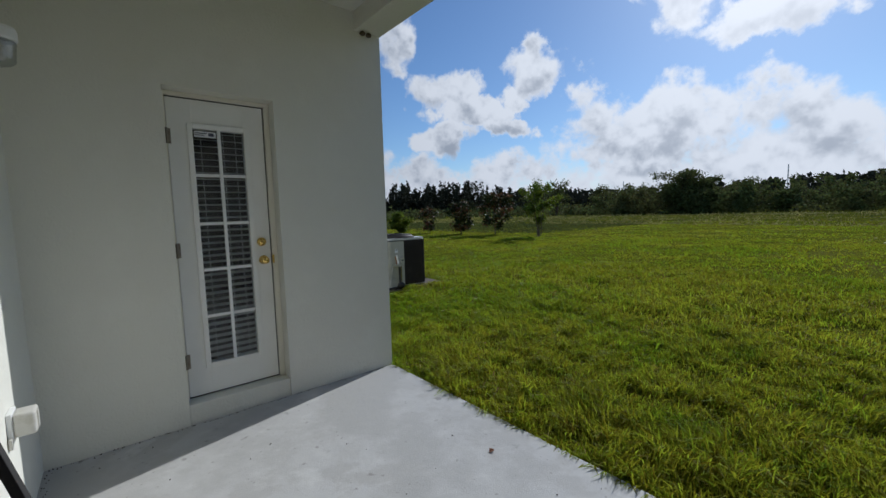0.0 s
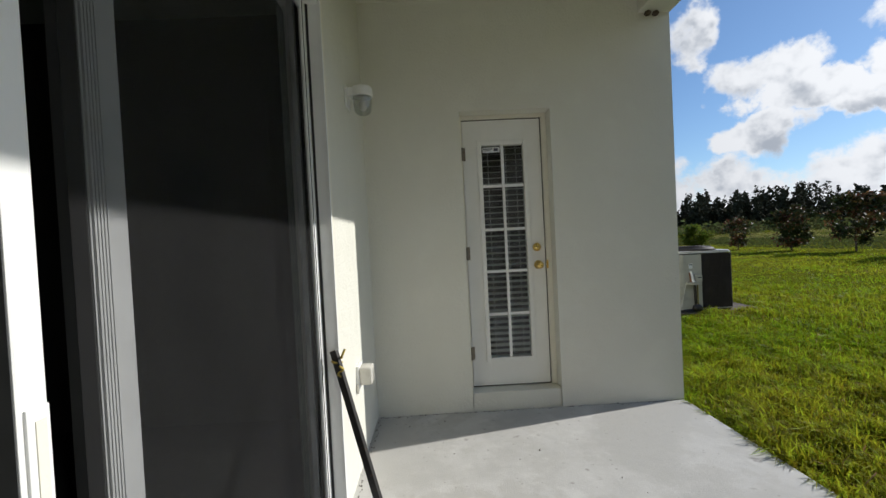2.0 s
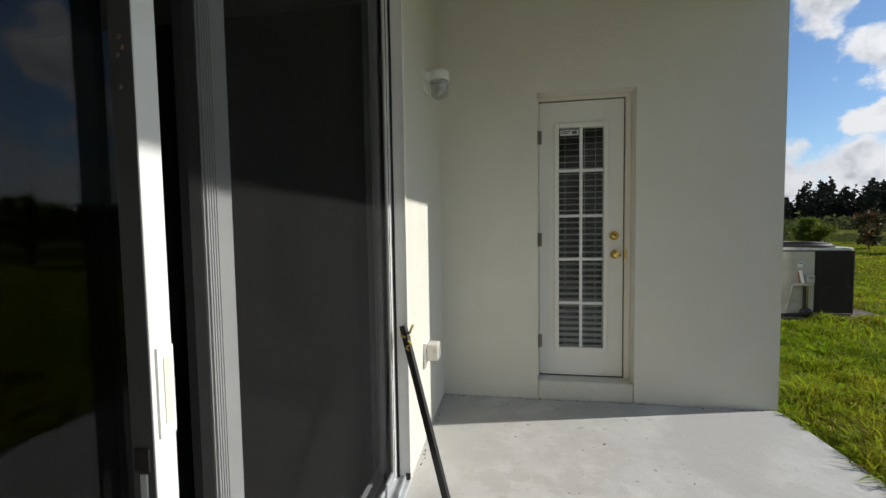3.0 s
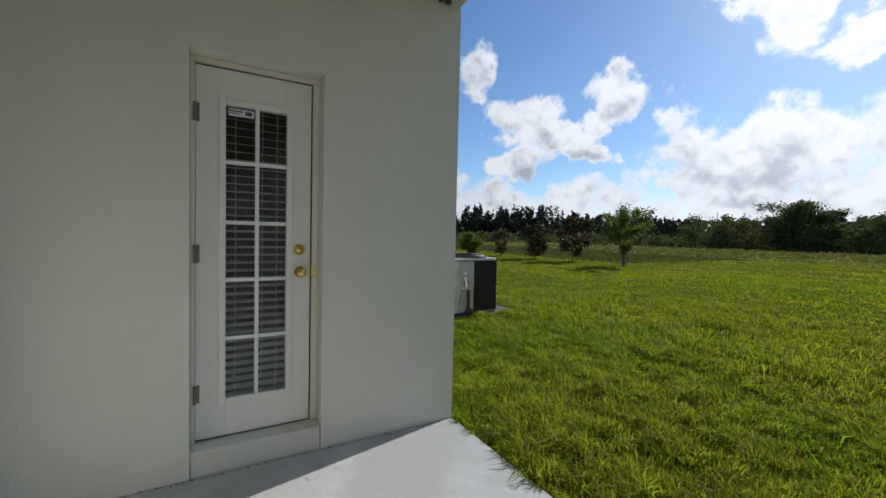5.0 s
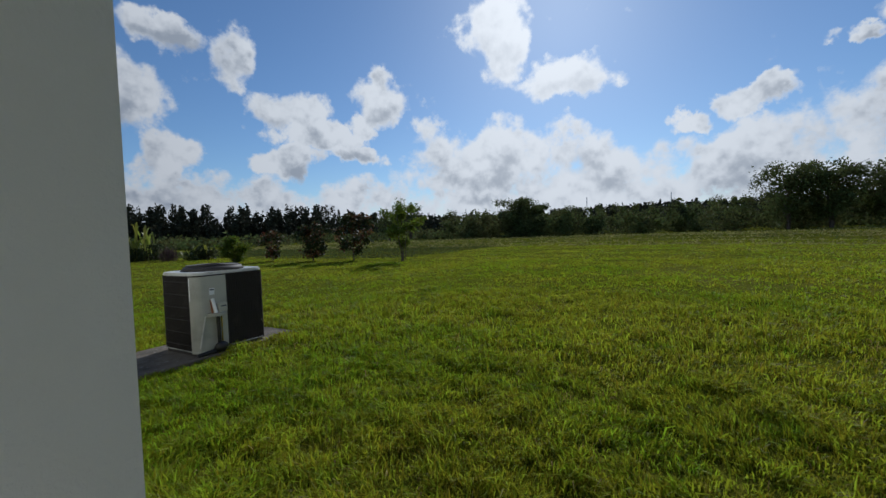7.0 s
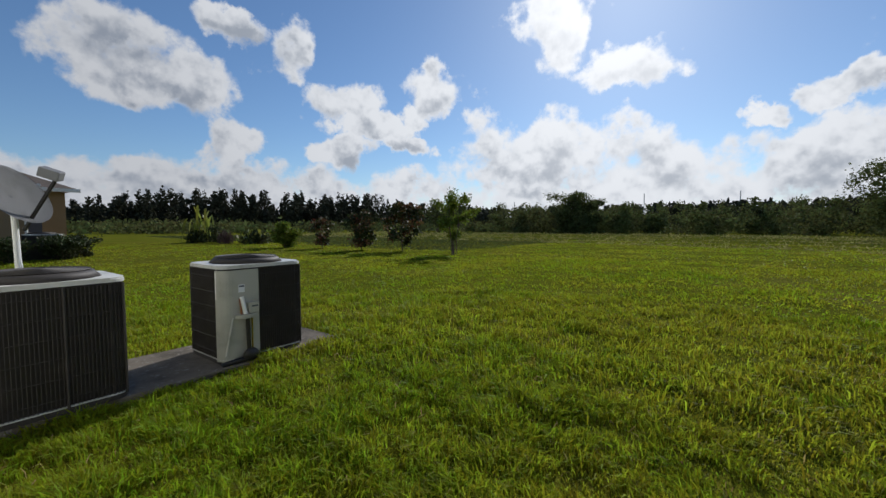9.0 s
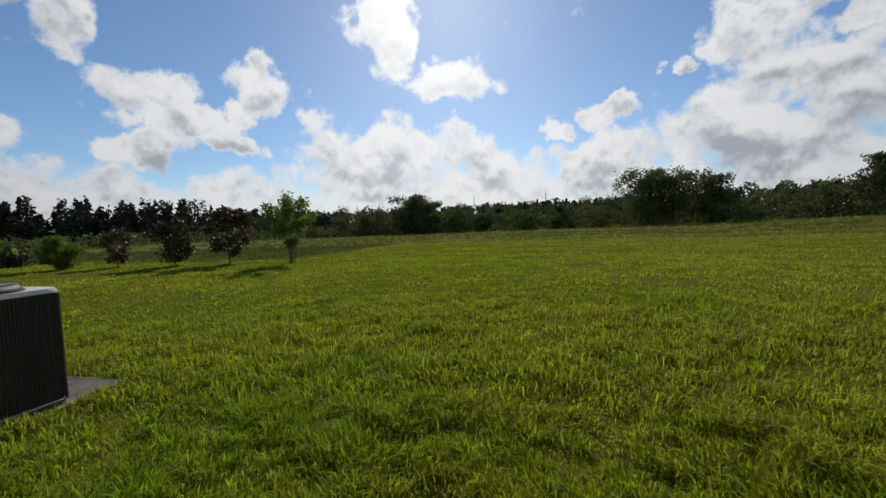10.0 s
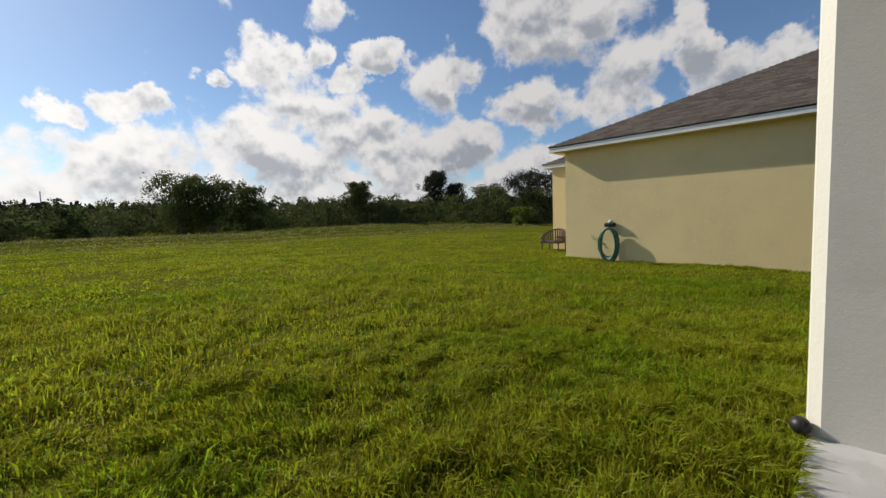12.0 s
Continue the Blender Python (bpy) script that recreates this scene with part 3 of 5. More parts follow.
sticker = solid("window_sticker", B((GL + 0.012, YF + 0.011, GT - 0.052), (mid - 0.016, YF + 0.0135, GT - 0.012)), STICKER, "small white maker's sticker on the door glass", "sticker")
for x0, x1, z0, z1 in ((0.004, 0.075, 0.024, 0.031), (0.004, 0.06, 0.012, 0.017), (0.085, 0.118, 0.010, 0.032)):
    part("print", B((GL + 0.012 + x0, YF + 0.0095, GT - 0.052 + z0), (GL + 0.012 + x1, YF + 0.0108, GT - 0.052 + z1)), INK, sticker)

# ---- sliding patio door ----
slider = thing("sliding_door", (-0.08, -2.2, 0.0), "white framed sliding glass patio door with a dark insect screen", "door", kind="structure")


def sl(name, lo, hi, mat, label="", bevel=0.003, parent=None):
    return part(name, at_base(slider, B(lo, hi, bevel)), mat, parent or slider, label)


sl("jamb", (-0.19, OPEN_B - 0.04, 0.0), (0.002, OPEN_B - 0.001, OPEN_T), VINYL, "white door jamb")
sl("jamb", (-0.19, OPEN_A + 0.001, 0.0), (0.004, OPEN_A + 0.035, OPEN_T), VINYL)
sl("head_track", (-0.19, OPEN_A + 0.035, OPEN_T - 0.05), (0.004, OPEN_B - 0.035, OPEN_T - 0.001), VINYL)
sl("sill_track", (-0.19, OPEN_A + 0.035, 0.001), (0.012, OPEN_B - 0.035, 0.03), ALUMINIUM, "dusty aluminium sill track")
for x in (-0.012, -0.065, -0.12):
    sl("track_rib", (x - 0.004, OPEN_A + 0.035, 0.03), (x + 0.004, OPEN_B - 0.035, 0.05), ALUMINIUM, "", 0.0)
sl("casing", (0.002, OPEN_B - 0.044, 0.0), (0.009, OPEN_B - 0.027, OPEN_T + 0.03), VINYL, "thin white casing bead", 0.002)
sl("caulk", (0.002, OPEN_B - 0.027, 0.0), (0.005, OPEN_B + 0.012, OPEN_T + 0.02), TRIM, "beige caulked strip", 0.001)
sl("gasket", (-0.058, OPEN_B - 0.046, 0.03), (-0.048, OPEN_B - 0.0405, OPEN_T - 0.05), GAP, "black weather strip", 0.0)
sl("gasket", (-0.094, OPEN_B - 0.085, 0.03), (-0.080, OPEN_B - 0.0405, OPEN_T - 0.05), GAP, "", 0.0)
sl("corner_pad", (-0.012, OPEN_B - 0.066, 0.03), (0.012, OPEN_B - 0.046, 0.055), BLACK_METAL, "black rubber pad at the track end", 0.004)
# glass panel whose white stile carries the pull
S1A, S1B = -2.488, -2.448
sl("stile", (-0.066, S1A, 0.035), (-0.028, S1B, OPEN_T - 0.05), VINYL, "white panel stile with a recessed pull")
# thin dark strip paints the shade on the white stile's sunless edge
sl("stile_edge_shade", (-0.066, S1A - 0.002, 0.035), (-0.029, S1A - 0.0004, OPEN_T - 0.05), SHADED_STILE, "stile edge turned from the sun, its shade painted dark grey", 0.0)
sl("rail", (-0.09, OPEN_A + 0.04, 0.035), (-0.066, S1A, 0.11), VINYL)
sl("rail", (-0.09, OPEN_A + 0.04, OPEN_T - 0.12), (-0.066, S1A, OPEN_T - 0.05), VINYL)
sl("glass_panel", (-0.084, OPEN_A + 0.04, 0.11), (-0.079, S1A, OPEN_T - 0.12), DOOR_PANE, "clear reflecting door glass", 0.0).visible_shadow = False
pull = sl("pull", (-0.0285, S1A + 0.008, 0.965), (-0.024, S1B - 0.002, 1.105), VINYL, "white pull handle", 0.0015)
part("pull_cup", at_base(slider, B((-0.0245, S1A + 0.018, 0.985), (-0.0225, S1B - 0.008, 1.088))), TRIM, slider, "beige recessed finger cup")
sl("latch", (-0.060, S1A - 0.006, 0.92), (-0.034, S1A - 0.0005, 0.955), BLACK_METAL, "dark latch in the stile edge", 0.001)
sl("latch_plate", (-0.052, S1A - 0.005, 0.80), (-0.040, S1A - 0.0021, 0.915), ALUMINIUM, "", 0.001)
# insect screen across the opening, and the glass panel's ribbed stile behind it
S2A, S2B = -2.285, -2.198
JE = OPEN_B - 0.041
# dark body carries the side shade, the separate front plate stays pale
sl("stile", (-0.150, S2A, 0.035), (-0.100, S2B, OPEN_T - 0.05), SHADED_STILE, "panel stile behind the screen, shade on its sides painted dark")
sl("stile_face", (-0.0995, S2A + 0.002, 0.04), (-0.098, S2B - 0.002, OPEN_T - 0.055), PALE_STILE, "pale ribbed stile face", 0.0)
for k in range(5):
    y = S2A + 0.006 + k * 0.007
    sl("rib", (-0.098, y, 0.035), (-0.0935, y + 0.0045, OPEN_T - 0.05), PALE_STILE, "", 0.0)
sl("screen_rail", (-0.076, -2.352, 0.035), (-0.062, JE - 0.058, 0.085), ALUMINIUM)
sl("screen_rail", (-0.076, -2.352, OPEN_T - 0.1), (-0.062, JE - 0.058, OPEN_T - 0.05), ALUMINIUM)
sl("screen_stile", (-0.076, JE - 0.058, 0.035), (-0.060, JE - 0.002, OPEN_T - 0.05), VINYL, "white screen frame stile")
sl("spline", (-0.0600, JE - 0.050, 0.05), (-0.0575, JE - 0.046, OPEN_T - 0.06), GAP, "", 0.0)
sl("screen_mesh", (-0.0695, -2.352, 0.085), (-0.0685, JE - 0.058, OPEN_T - 0.1), SCREEN, "dark woven insect screen", 0.0).visible_shadow = False
sl("stile", (-0.128, JE - 0.05, 0.035), (-0.100, JE - 0.002, OPEN_T - 0.05), ALUMINIUM, "grey glass panel stile")
# inner glass
sl("glass_panel", (-0.161, OPEN_A + 0.04, 0.08), (-0.156, JE - 0.004, OPEN_T - 0.08), INNER_PANE, "", 0.0).visible_shadow = False

# ---- on the sliding door wall ----
lamp = thing("wall_lamp", (0.0, -0.56, 2.16), "small white outdoor lantern with a ribbed glass jar on stucco", "lamp")
part("back_plate", at_base(lamp, B((0.0, -0.615, 2.10), (0.012, -0.505, 2.225), 0.004)), VINYL, lamp, "white back plate")
bm = bmesh.new()
box(bm, (0.012, -0.60, 2.165), (0.055, -0.52, 2.215), 0.006)
lathe(bm, [(0.058, 0.0), (0.062, 0.006), (0.062, 0.042), (0.056, 0.055), (0.03, 0.06)], (0.095, -0.56, 2.165))
part("cap", at_base(lamp, bm), VINYL, lamp, "white painted cap and arm")
bm = bmesh.new()
rings = []
for k in range(9):
    rings.append((0.054 + (0.004 if k % 2 else 0.0) - 0.001 * k, -0.011 * k))
rings += [(0.034, -0.1), (0.016, -0.106)]
lathe(bm, rings, (0.095, -0.56, 2.164), sides=24)
part("jar", at_base(lamp, bm), JAR, lamp, "grey ribbed glass jar", True)
part("bulb", at_base(lamp, ball(bmesh.new(), (0.095, -0.56, 2.115), 0.024, (1, 1, 1.35))), CLEAR_PLASTIC, lamp, "", True)

outlet = thing("outlet_cover", (0.0, -0.66, 0.54), "cloudy plastic weatherproof outlet cover on the wall", "outlet")
part("back_box", at_base(outlet, B((0.0, -0.715, 0.475), (0.018, -0.605, 0.60), 0.004)), VINYL, outlet)
bm = bmesh.new()
box(bm, (0.018, -0.71, 0.492), (0.088, -0.61, 0.592), 0.012)
cover = part("bubble_cover", at_base(outlet, bm), CLEAR_PLASTIC, outlet, "cloudy bubble cover", True)
part("rib", at_base(cover, at_base(outlet, B((0.0885, -0.672, 0.505), (0.092, -0.648, 0.58), 0.001))), CLEAR_PLASTIC, cover)
part("hinge_ear", at_base(outlet, B((0.004, -0.735, 0.455), (0.016, -0.712, 0.50), 0.003)), CLEAR_PLASTIC, outlet)

stick = thing("security_bar", (0.228, -1.268, 0.0), "dark metal bar with yellow cord leaning on the door casing", "bar")
TOP_S, FOOT_S = Vector((-0.006, -1.135, 0.81)), Vector((0.228, -1.268, 0.004))
bm = bmesh.new()
box(bm, (-0.019, -0.010, 0.0), (0.019, 0.010, (TOP_S - FOOT_S).length), 0.003)
bmesh.ops.transform(bm, verts=bm.verts, matrix=Matrix.Translation(FOOT_S) @ (TOP_S - FOOT_S).to_track_quat("Z", "X").to_matrix().to_4x4())
part("bar", at_base(stick, bm), BLACK_METAL, stick)
curve = bpy.data.curves.new("cord", "CURVE")
curve.dimensions, curve.bevel_depth, curve.bevel_resolution = "3D", 0.0055, 2
line = curve.splines.new("POLY")
loop = [TOP_S - stick.location + Vector((0.056, -0.02, 0.01)), TOP_S - stick.location + Vector((0.046, -0.028, -0.012))]
loop += [TOP_S - stick.location + Vector((0.012 + 0.022 * math.cos(a * 0.9), 0.022 * math.sin(a * 0.9), -0.035 - 0.003 * a)) for a in range(10)]
loop += [TOP_S - stick.location + Vector((0.034 + 0.014 * math.sin(a * 1.3), -0.03 - 0.004 * math.cos(a), -0.068 - 0.009 * a)) for a in range(6)]
line.points.add(len(loop) - 1)
for p, v in zip(line.points, loop):
    p.co = (*v, 1)
curve.materials.append(ROPE)
cord = new("cord", curve)
cord.parent, cord["label"] = stick, "twisted yellow cord"

# two small wasp nests under the beam
for x, y in ((2.13, -0.035), (2.19, -0.03)):
    bm = bmesh.new()
    lathe(bm, [(0.006, 0.0), (0.02, -0.008), (0.026, -0.022), (0.018, -0.032)], (x, y, 2.9), sides=10)
    solid("mud_nest", bm, BARK, "small brown mud nest stuck under the beam", "nest", group="nests under the beam")
leaf_bm = bmesh.new()
vs = [leaf_bm.verts.new(v) for v in ((1.975, -1.56, 0.003), (1.995, -1.578, 0.012), (2.018, -1.56, 0.006), (1.996, -1.543, 0.013))]
leaf_bm.faces.new(vs)
bmesh.ops.solidify(leaf_bm, geom=leaf_bm.faces[:], thickness=0.002)
solid("dry_leaf", leaf_bm, DRY_LEAF, "small curled brown leaf on the slab", "leaf")
rng = np.random.default_rng(8)
rows = [(x, -0.012 - 0.02 * rng.random(), 0.002, 0.02, 0.008, 0.001, 2, 0.011) for x in np.arange(0.02, 2.2, 0.045)]
rows += [(0.01 + 0.02 * rng.random(), y, 0.002, 0.008, 0.02, 0.001, 2, 0.011) for y in np.arange(-1.0, -0.02, 0.05)]
rows += [(0.1 + 2.1 * rng.random(), -0.1 - 3.2 * rng.random(), 0.002, 0.01, 0.01, 0.001, 1, 0.012) for _ in range(36)]
vs, fs = [], []
for x, y, z, rx, ry, _, count, size in rows:
    for _ in range(int(count)):
        cx, cy, a, s = x + rng.normal() * rx, y + rng.normal() * ry * 0.5, rng.random() * 6.28, size * (0.4 + rng.random())
        cy = min(cy, -0.006)
        k = len(vs)
        ring4 = [(cx + s * f * math.cos(a + q4), cy + s * g4 * math.sin(a + q4)) for f, g4, q4 in ((0.5, 0.5, 0), (0.3, 0.3, 1.6), (0.5, 0.5, 3.1), (0.25, 0.25, 4.6))]
        vs += [(px, min(py, -0.003), 0.0005) for px, py in ring4] + [(cx, min(cy, -0.004), 0.004 + 0.3 * s)]
        fs += [(k, k + 1, k + 4), (k + 1, k + 2, k + 4), (k + 2, k + 3, k + 4), (k + 3, k, k + 4)]
tagged(new("debris", flat_mesh("debris", vs, fs, DIRT)), "small dark crumbs of leaf and soil on the slab", "debris", kind="stuff")
spots = [(S1A - 0.0025, -0.046, 1.56), (S1A - 0.002, -0.050, 1.535), (S1A - 0.002, -0.042, 1.545), (S1A - 0.002, -0.048, 1.49)]
for y, x, z in spots:
    bm = bmesh.new()
    lathe(bm, [(0.002, 0.0), (0.0045, 0.002), (0.003, 0.005)], (x, y, z), "Y", 8)
    solid("mud_nest", bm, BARK, "tiny brown mud dab on the white stile", "nest", group="mud dabs on the stile")
garden_ball = thing("garden_light", (2.335, -3.66, -0.045), "small black globe stake light at the slab corner", "light")
part("globe", at_base(garden_ball, ball(bmesh.new(), (2.335, -3.655, 0.045), 0.045)), BLACK_METAL, garden_ball, "", True)
part("stake", at_base(garden_ball, tube(bmesh.new(), (2.335, -3.655, -0.12), (2.335, -3.655, 0.01), 0.008)), BLACK_METAL, garden_ball)


# ---- condensers ----
def round_plan(x0, y0, x1, y1, r, n=5):
    pts = []
    for cx, cy, a0 in ((x1 - r, y0 + r, -90), (x1 - r, y1 - r, 0), (x0 + r, y1 - r, 90), (x0 + r, y0 + r, 180)):
        for k in range(n + 1):
            a = radians(a0 + 90 * k / n)
            pts.append((cx + r * math.cos(a), cy + r * math.sin(a)))
    return pts


def along(plan, gap):
    """Points and directions at even steps round a plan outline."""
    out, left = [], 0.0
    for (ax, ay), (bx, by) in zip(plan, plan[1:] + plan[:1]):
        d = math.hypot(bx - ax, by - ay)
        while left < d:
            f = left / d
            out.append((ax + (bx - ax) * f, ay + (by - ay) * f, math.atan2(by - ay, bx - ax)))
            left += gap
        left -= d
    return out


def condenser(at, size, z0, z1, panel, label):
    (x0, y0), (w, d) = at, size
    ac = thing("air_conditioner", (x0 + w / 2, y0 + d / 2, z0), label, "air conditioner", group="air conditioners on the pad")
    x1, y1 = x0 + w, y0 + d
    put = lambda name, bm, mat, tag="", smooth=False: part(name, at_base(ac, bm), mat, ac, tag, smooth)
    inner = round_plan(x0 + 0.02, y0 + 0.02, x1 - 0.02, y1 - 0.02, 0.08)
    put("coil", prism(bmesh.new(), inner, z0 + 0.03, z1 - 0.04), AC_GRILLE, "dark finned coil")
    outer = round_plan(x0, y0, x1, y1, 0.09)
    put("base_pan", prism(bmesh.new(), outer, z0, z0 + 0.035), AC_GRILLE, "dark base pan")
    put("base_lip", prism(bmesh.new(), round_plan(x0 - 0.004, y0 - 0.004, x1 + 0.004, y1 + 0.004, 0.092), z0 + 0.035, z0 + 0.042), AC_TOP)
    bm = bmesh.new()
    prism(bm, round_plan(x0 - 0.006, y0 - 0.006, x1 + 0.006, y1 + 0.006, 0.1), z1 - 0.032, z1)
    bmesh.ops.bevel(bm, geom=[e for e in bm.edges if abs(e.verts[0].co.z - e.verts[1].co.z) < 1e-5 and e.verts[0].co.z > z1 - 0.01], offset=0.012, segments=2, affect="EDGES")
    put("lid", bm, AC_TOP, "pale sheet metal lid")
    cx, cy, fr = (x0 + x1) / 2, (y0 + y1) / 2, min(w, d) * 0.46
    put("fan_ring", lathe(bmesh.new(), [(fr + 0.02, 0.0), (fr * 0.93, 0.045), (fr * 0.86, 0.05), (fr * 0.84, 0.0)], (cx, cy, z1), sides=36), AC_GRILLE, "black fan guard ring", True)
    bm = bmesh.new()
    for k in range(9):
        r = fr * (0.15 + 0.09 * k)
        lathe(bm, [(r, 0.0), (r + 0.004, 0.004), (r + 0.002, 0.008), (r - 0.002, 0.005)], (cx, cy, z1 + 0.046 + 0.016 * (1 - (r / fr) ** 2)), sides=36)
    for k in range(12):
        a = 2 * math.pi * k / 12
        tube(bm, (cx + 0.04 * math.cos(a), cy + 0.04 * math.sin(a), z1 + 0.062), (cx + fr * 0.9 * math.cos(a), cy + fr * 0.9 * math.sin(a), z1 + 0.048), 0.003, sides=6)
    put("fan_guard", bm, AC_GRILLE, "black wire fan guard")
    put("fan_motor", lathe(bmesh.new(), [(0.07, -0.002), (0.075, 0.03), (0.05, 0.058)], (cx, cy, z1), sides=18), AC_GRILLE)
    bm = bmesh.new()
    for px, py, a in along(outer, 0.021):
        if panel and px < x0 + 0.335 and py < y0 + 0.1:
            continue
        c, s = math.cos(a), math.sin(a)
        v = []
        for z in (z0 + 0.04, z1 - 0.045):
            for u, n in ((-0.0022, 0.0), (0.0022, 0.0), (0.0022, -0.012), (-0.0022, -0.012)):
                v.append(bm.verts.new((px + u * c + n * s, py + u * s - n * c, z)))
        for i in range(4):
            bm.faces.new((v[i], v[(i + 1) % 4], v[4 + (i + 1) % 4], v[4 + i]))
    grille = put("grille", bm, AC_GRILLE, "dark louvred coil guard of fine upright wires")
    grille["kind"] = "stuff"
    for k in range(6):
        z = z0 + 0.1 + k * (z1 - z0 - 0.2) / 5
        bm = bmesh.new()
        pts = along(outer, 0.03)
        for (ax, ay, _), (bx, by, _) in zip(pts, pts[1:] + pts[:1]):
            if panel and min(ax, bx) < x0 + 0.335 and min(ay, by) < y0 + 0.1:
                continue
            tube(bm, (ax, ay, z), (bx, by, z), 0.0035, sides=5)
        put("guard_wire", bm, AC_GRILLE)
    for px, py in ((x0 + 0.02, y1 - 0.02), (x1 - 0.02, y0 + 0.02), (x1 - 0.02, y1 - 0.02)) + (() if panel else ((x0 + 0.02, y0 + 0.02), (x0 + w * 0.58, y0 - 0.001))):
        put("corner_post", tube(bmesh.new(), (px, py, z0 + 0.03), (px, py, z1 - 0.04), 0.009, sides=8), AC_GRILLE)
    if panel:
        plan = [(x0 - 0.004, y0 + 0.105), (x0 - 0.004, y0 + 0.09)]
        plan += [(x0 + 0.09 - 0.094 * math.cos(radians(a)), y0 + 0.09 - 0.094 * math.sin(radians(a))) for a in range(15, 91, 15)]
        plan += [(x0 + 0.333, y0 - 0.004), (x0 + 0.333, y0 + 0.05), (x0 + 0.05, y0 + 0.105)]
        service = put("service_panel", prism(bmesh.new(), plan, z0 + 0.02, z1 - 0.046), AC_PANEL, "pale grey-beige service panel")
        sub = lambda name, bm, mat, tag="": part(name, at_base(service, at_base(ac, bm)), mat, service, tag)
        sub("junction_box", B((x0 + 0.215, y0 - 0.06, z0 + 0.435), (x0 + 0.305, y0 - 0.005, z0 + 0.53), 0.006), AC_PANEL, "pale junction box")
        sub("box_print", B((x0 + 0.235, y0 - 0.0622, z0 + 0.490), (x0 + 0.29, y0 - 0.0603, z0 + 0.503)), INK)
        ledge = bmesh.new()
        prism(ledge, [(x0 + 0.10, y0 - 0.002)] + [(x0 + 0.205 - 0.105 * math.cos(radians(a)), y0 - 0.006 - 0.075 * math.sin(radians(a))) for a in range(15, 180, 15)] + [(x0 + 0.31, y0 - 0.002)], z0 + 0.395, z0 + 0.43)
        sub("ledge", ledge, AC_PANEL, "pale curved valve ledge")
        sub("label", B((x0 + 0.145, y0 - 0.0072, z0 + 0.625), (x0 + 0.20, y0 - 0.0045, z0 + 0.695)), STICKER, "white rating label")
        sub("label_print", B((x0 + 0.15, y0 - 0.0092, z0 + 0.672), (x0 + 0.195, y0 - 0.0074, z0 + 0.686)), INK)
        sub("conduit", tube(bmesh.new(), (x0 + 0.185, y0 - 0.045, z0 + 0.43), (x0 + 0.165, y0 - 0.018, z0 + 0.585), 0.018), VINYL, "white conduit")
        sub("cable", tube(bmesh.new(), (x0 + 0.155, y0 - 0.03, z0 + 0.43), (x0 + 0.15, y0 - 0.014, z0 + 0.57), 0.008), DRY_LEAF, "thin copper-brown cable")
        sub("pipe", tube(bmesh.new(), (x0 + 0.215, y0 - 0.035, z0 + 0.03), (x0 + 0.205, y0 - 0.04, z0 + 0.40), 0.019), BLACK_METAL, "black insulated refrigerant pipe")
        sub("pipe", tube(bmesh.new(), (x0 + 0.25, y0 - 0.03, z0 + 0.03), (x0 + 0.25, y0 - 0.03, z0 + 0.40), 0.007), BRASS, "thin copper pipe")
        sub("cable", tube(bmesh.new(), (x0 + 0.02, y0 - 0.012, z0 + 0.08), (x0 + 0.08, y0 - 0.03, z0 + 0.41), 0.008), AC_TOP, "pale cable")
        bend = bmesh.new()
        ball(bend, (x0 + 0.22, y0 - 0.055, z0 + 0.06), 0.06, (1.2, 0.7, 1.0))
        tube(bend, (x0 + 0.18, y0 - 0.05, z0 + 0.03), (x0 - 0.02, y0 - 0.02, z0 + 0.012), 0.022)
        sub("insulation", bend, BLACK_METAL, "black foam pipe insulation")
        sub("strip", B((x0 - 0.0058, y0 + 0.085, z1 - 0.30), (x0 - 0.0042, y0 + 0.1, z1 - 0.06)), VINYL)
    return ac


PAD_Z = 0.085
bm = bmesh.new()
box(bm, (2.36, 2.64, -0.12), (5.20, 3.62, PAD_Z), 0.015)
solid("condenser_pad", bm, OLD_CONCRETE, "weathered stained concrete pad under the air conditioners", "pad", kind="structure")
condenser((3.98, 2.72), (0.80, 0.66), PAD_Z, 0.955, True, "grey-beige air conditioner with dark coil guards on a concrete pad")
condenser((2.50, 2.63), (0.80, 0.68), PAD_Z, 0.945, False, "dark coil guarded air conditioner with a pale lid beside the wall")

# ---- satellite dish ----
dish = thing("satellite_dish", (3.03, 4.52, 0.0), "grey satellite dish on a white post behind the air conditioners", "satellite dish")
aim_m = Matrix.Translation((2.98, 4.45, 1.56)) @ Vector((0.55, -0.55, 0.42)).to_track_quat("Z", "Y").to_matrix().to_4x4()
bm = bmesh.new()
rings = [(0.001, 0.0)] + [(0.034 * k, 0.5 * (0.034 * k) ** 2) for k in range(1, 11)]
front = [[bm.verts.new(aim_m @ Vector((r * math.cos(2 * math.pi * i / 40), 0.88 * r * math.sin(2 * math.pi * i / 40), h))) for i in range(40)] for r, h in rings]
for p, q2 in zip(front, front[1:]):
    for i in range(40):
        bm.faces.new((p[i], p[(i + 1) % 40], q2[(i + 1) % 40], q2[i]))
bmesh.ops.solidify(bm, geom=bm.faces[:], thickness=0.008)
part("reflector", at_base(dish, bm), DISH, dish, "grey painted reflector", True)
part("mast", at_base(dish, tube(bmesh.new(), (3.03, 4.52, -0.05), (3.0, 4.5, 1.45), 0.024)), VINYL, dish, "white mast")
part("strut", at_base(dish, tube(bmesh.new(), (3.13, 4.50, -0.05), (3.02, 4.50, 0.98), 0.013)), VINYL, dish)
part("feed_arm", at_base(dish, tube(bmesh.new(), (3.05, 4.42, 1.26), (3.24, 4.18, 1.73), 0.016)), BLACK_METAL, dish, "dark feed arm")
bm = bmesh.new()
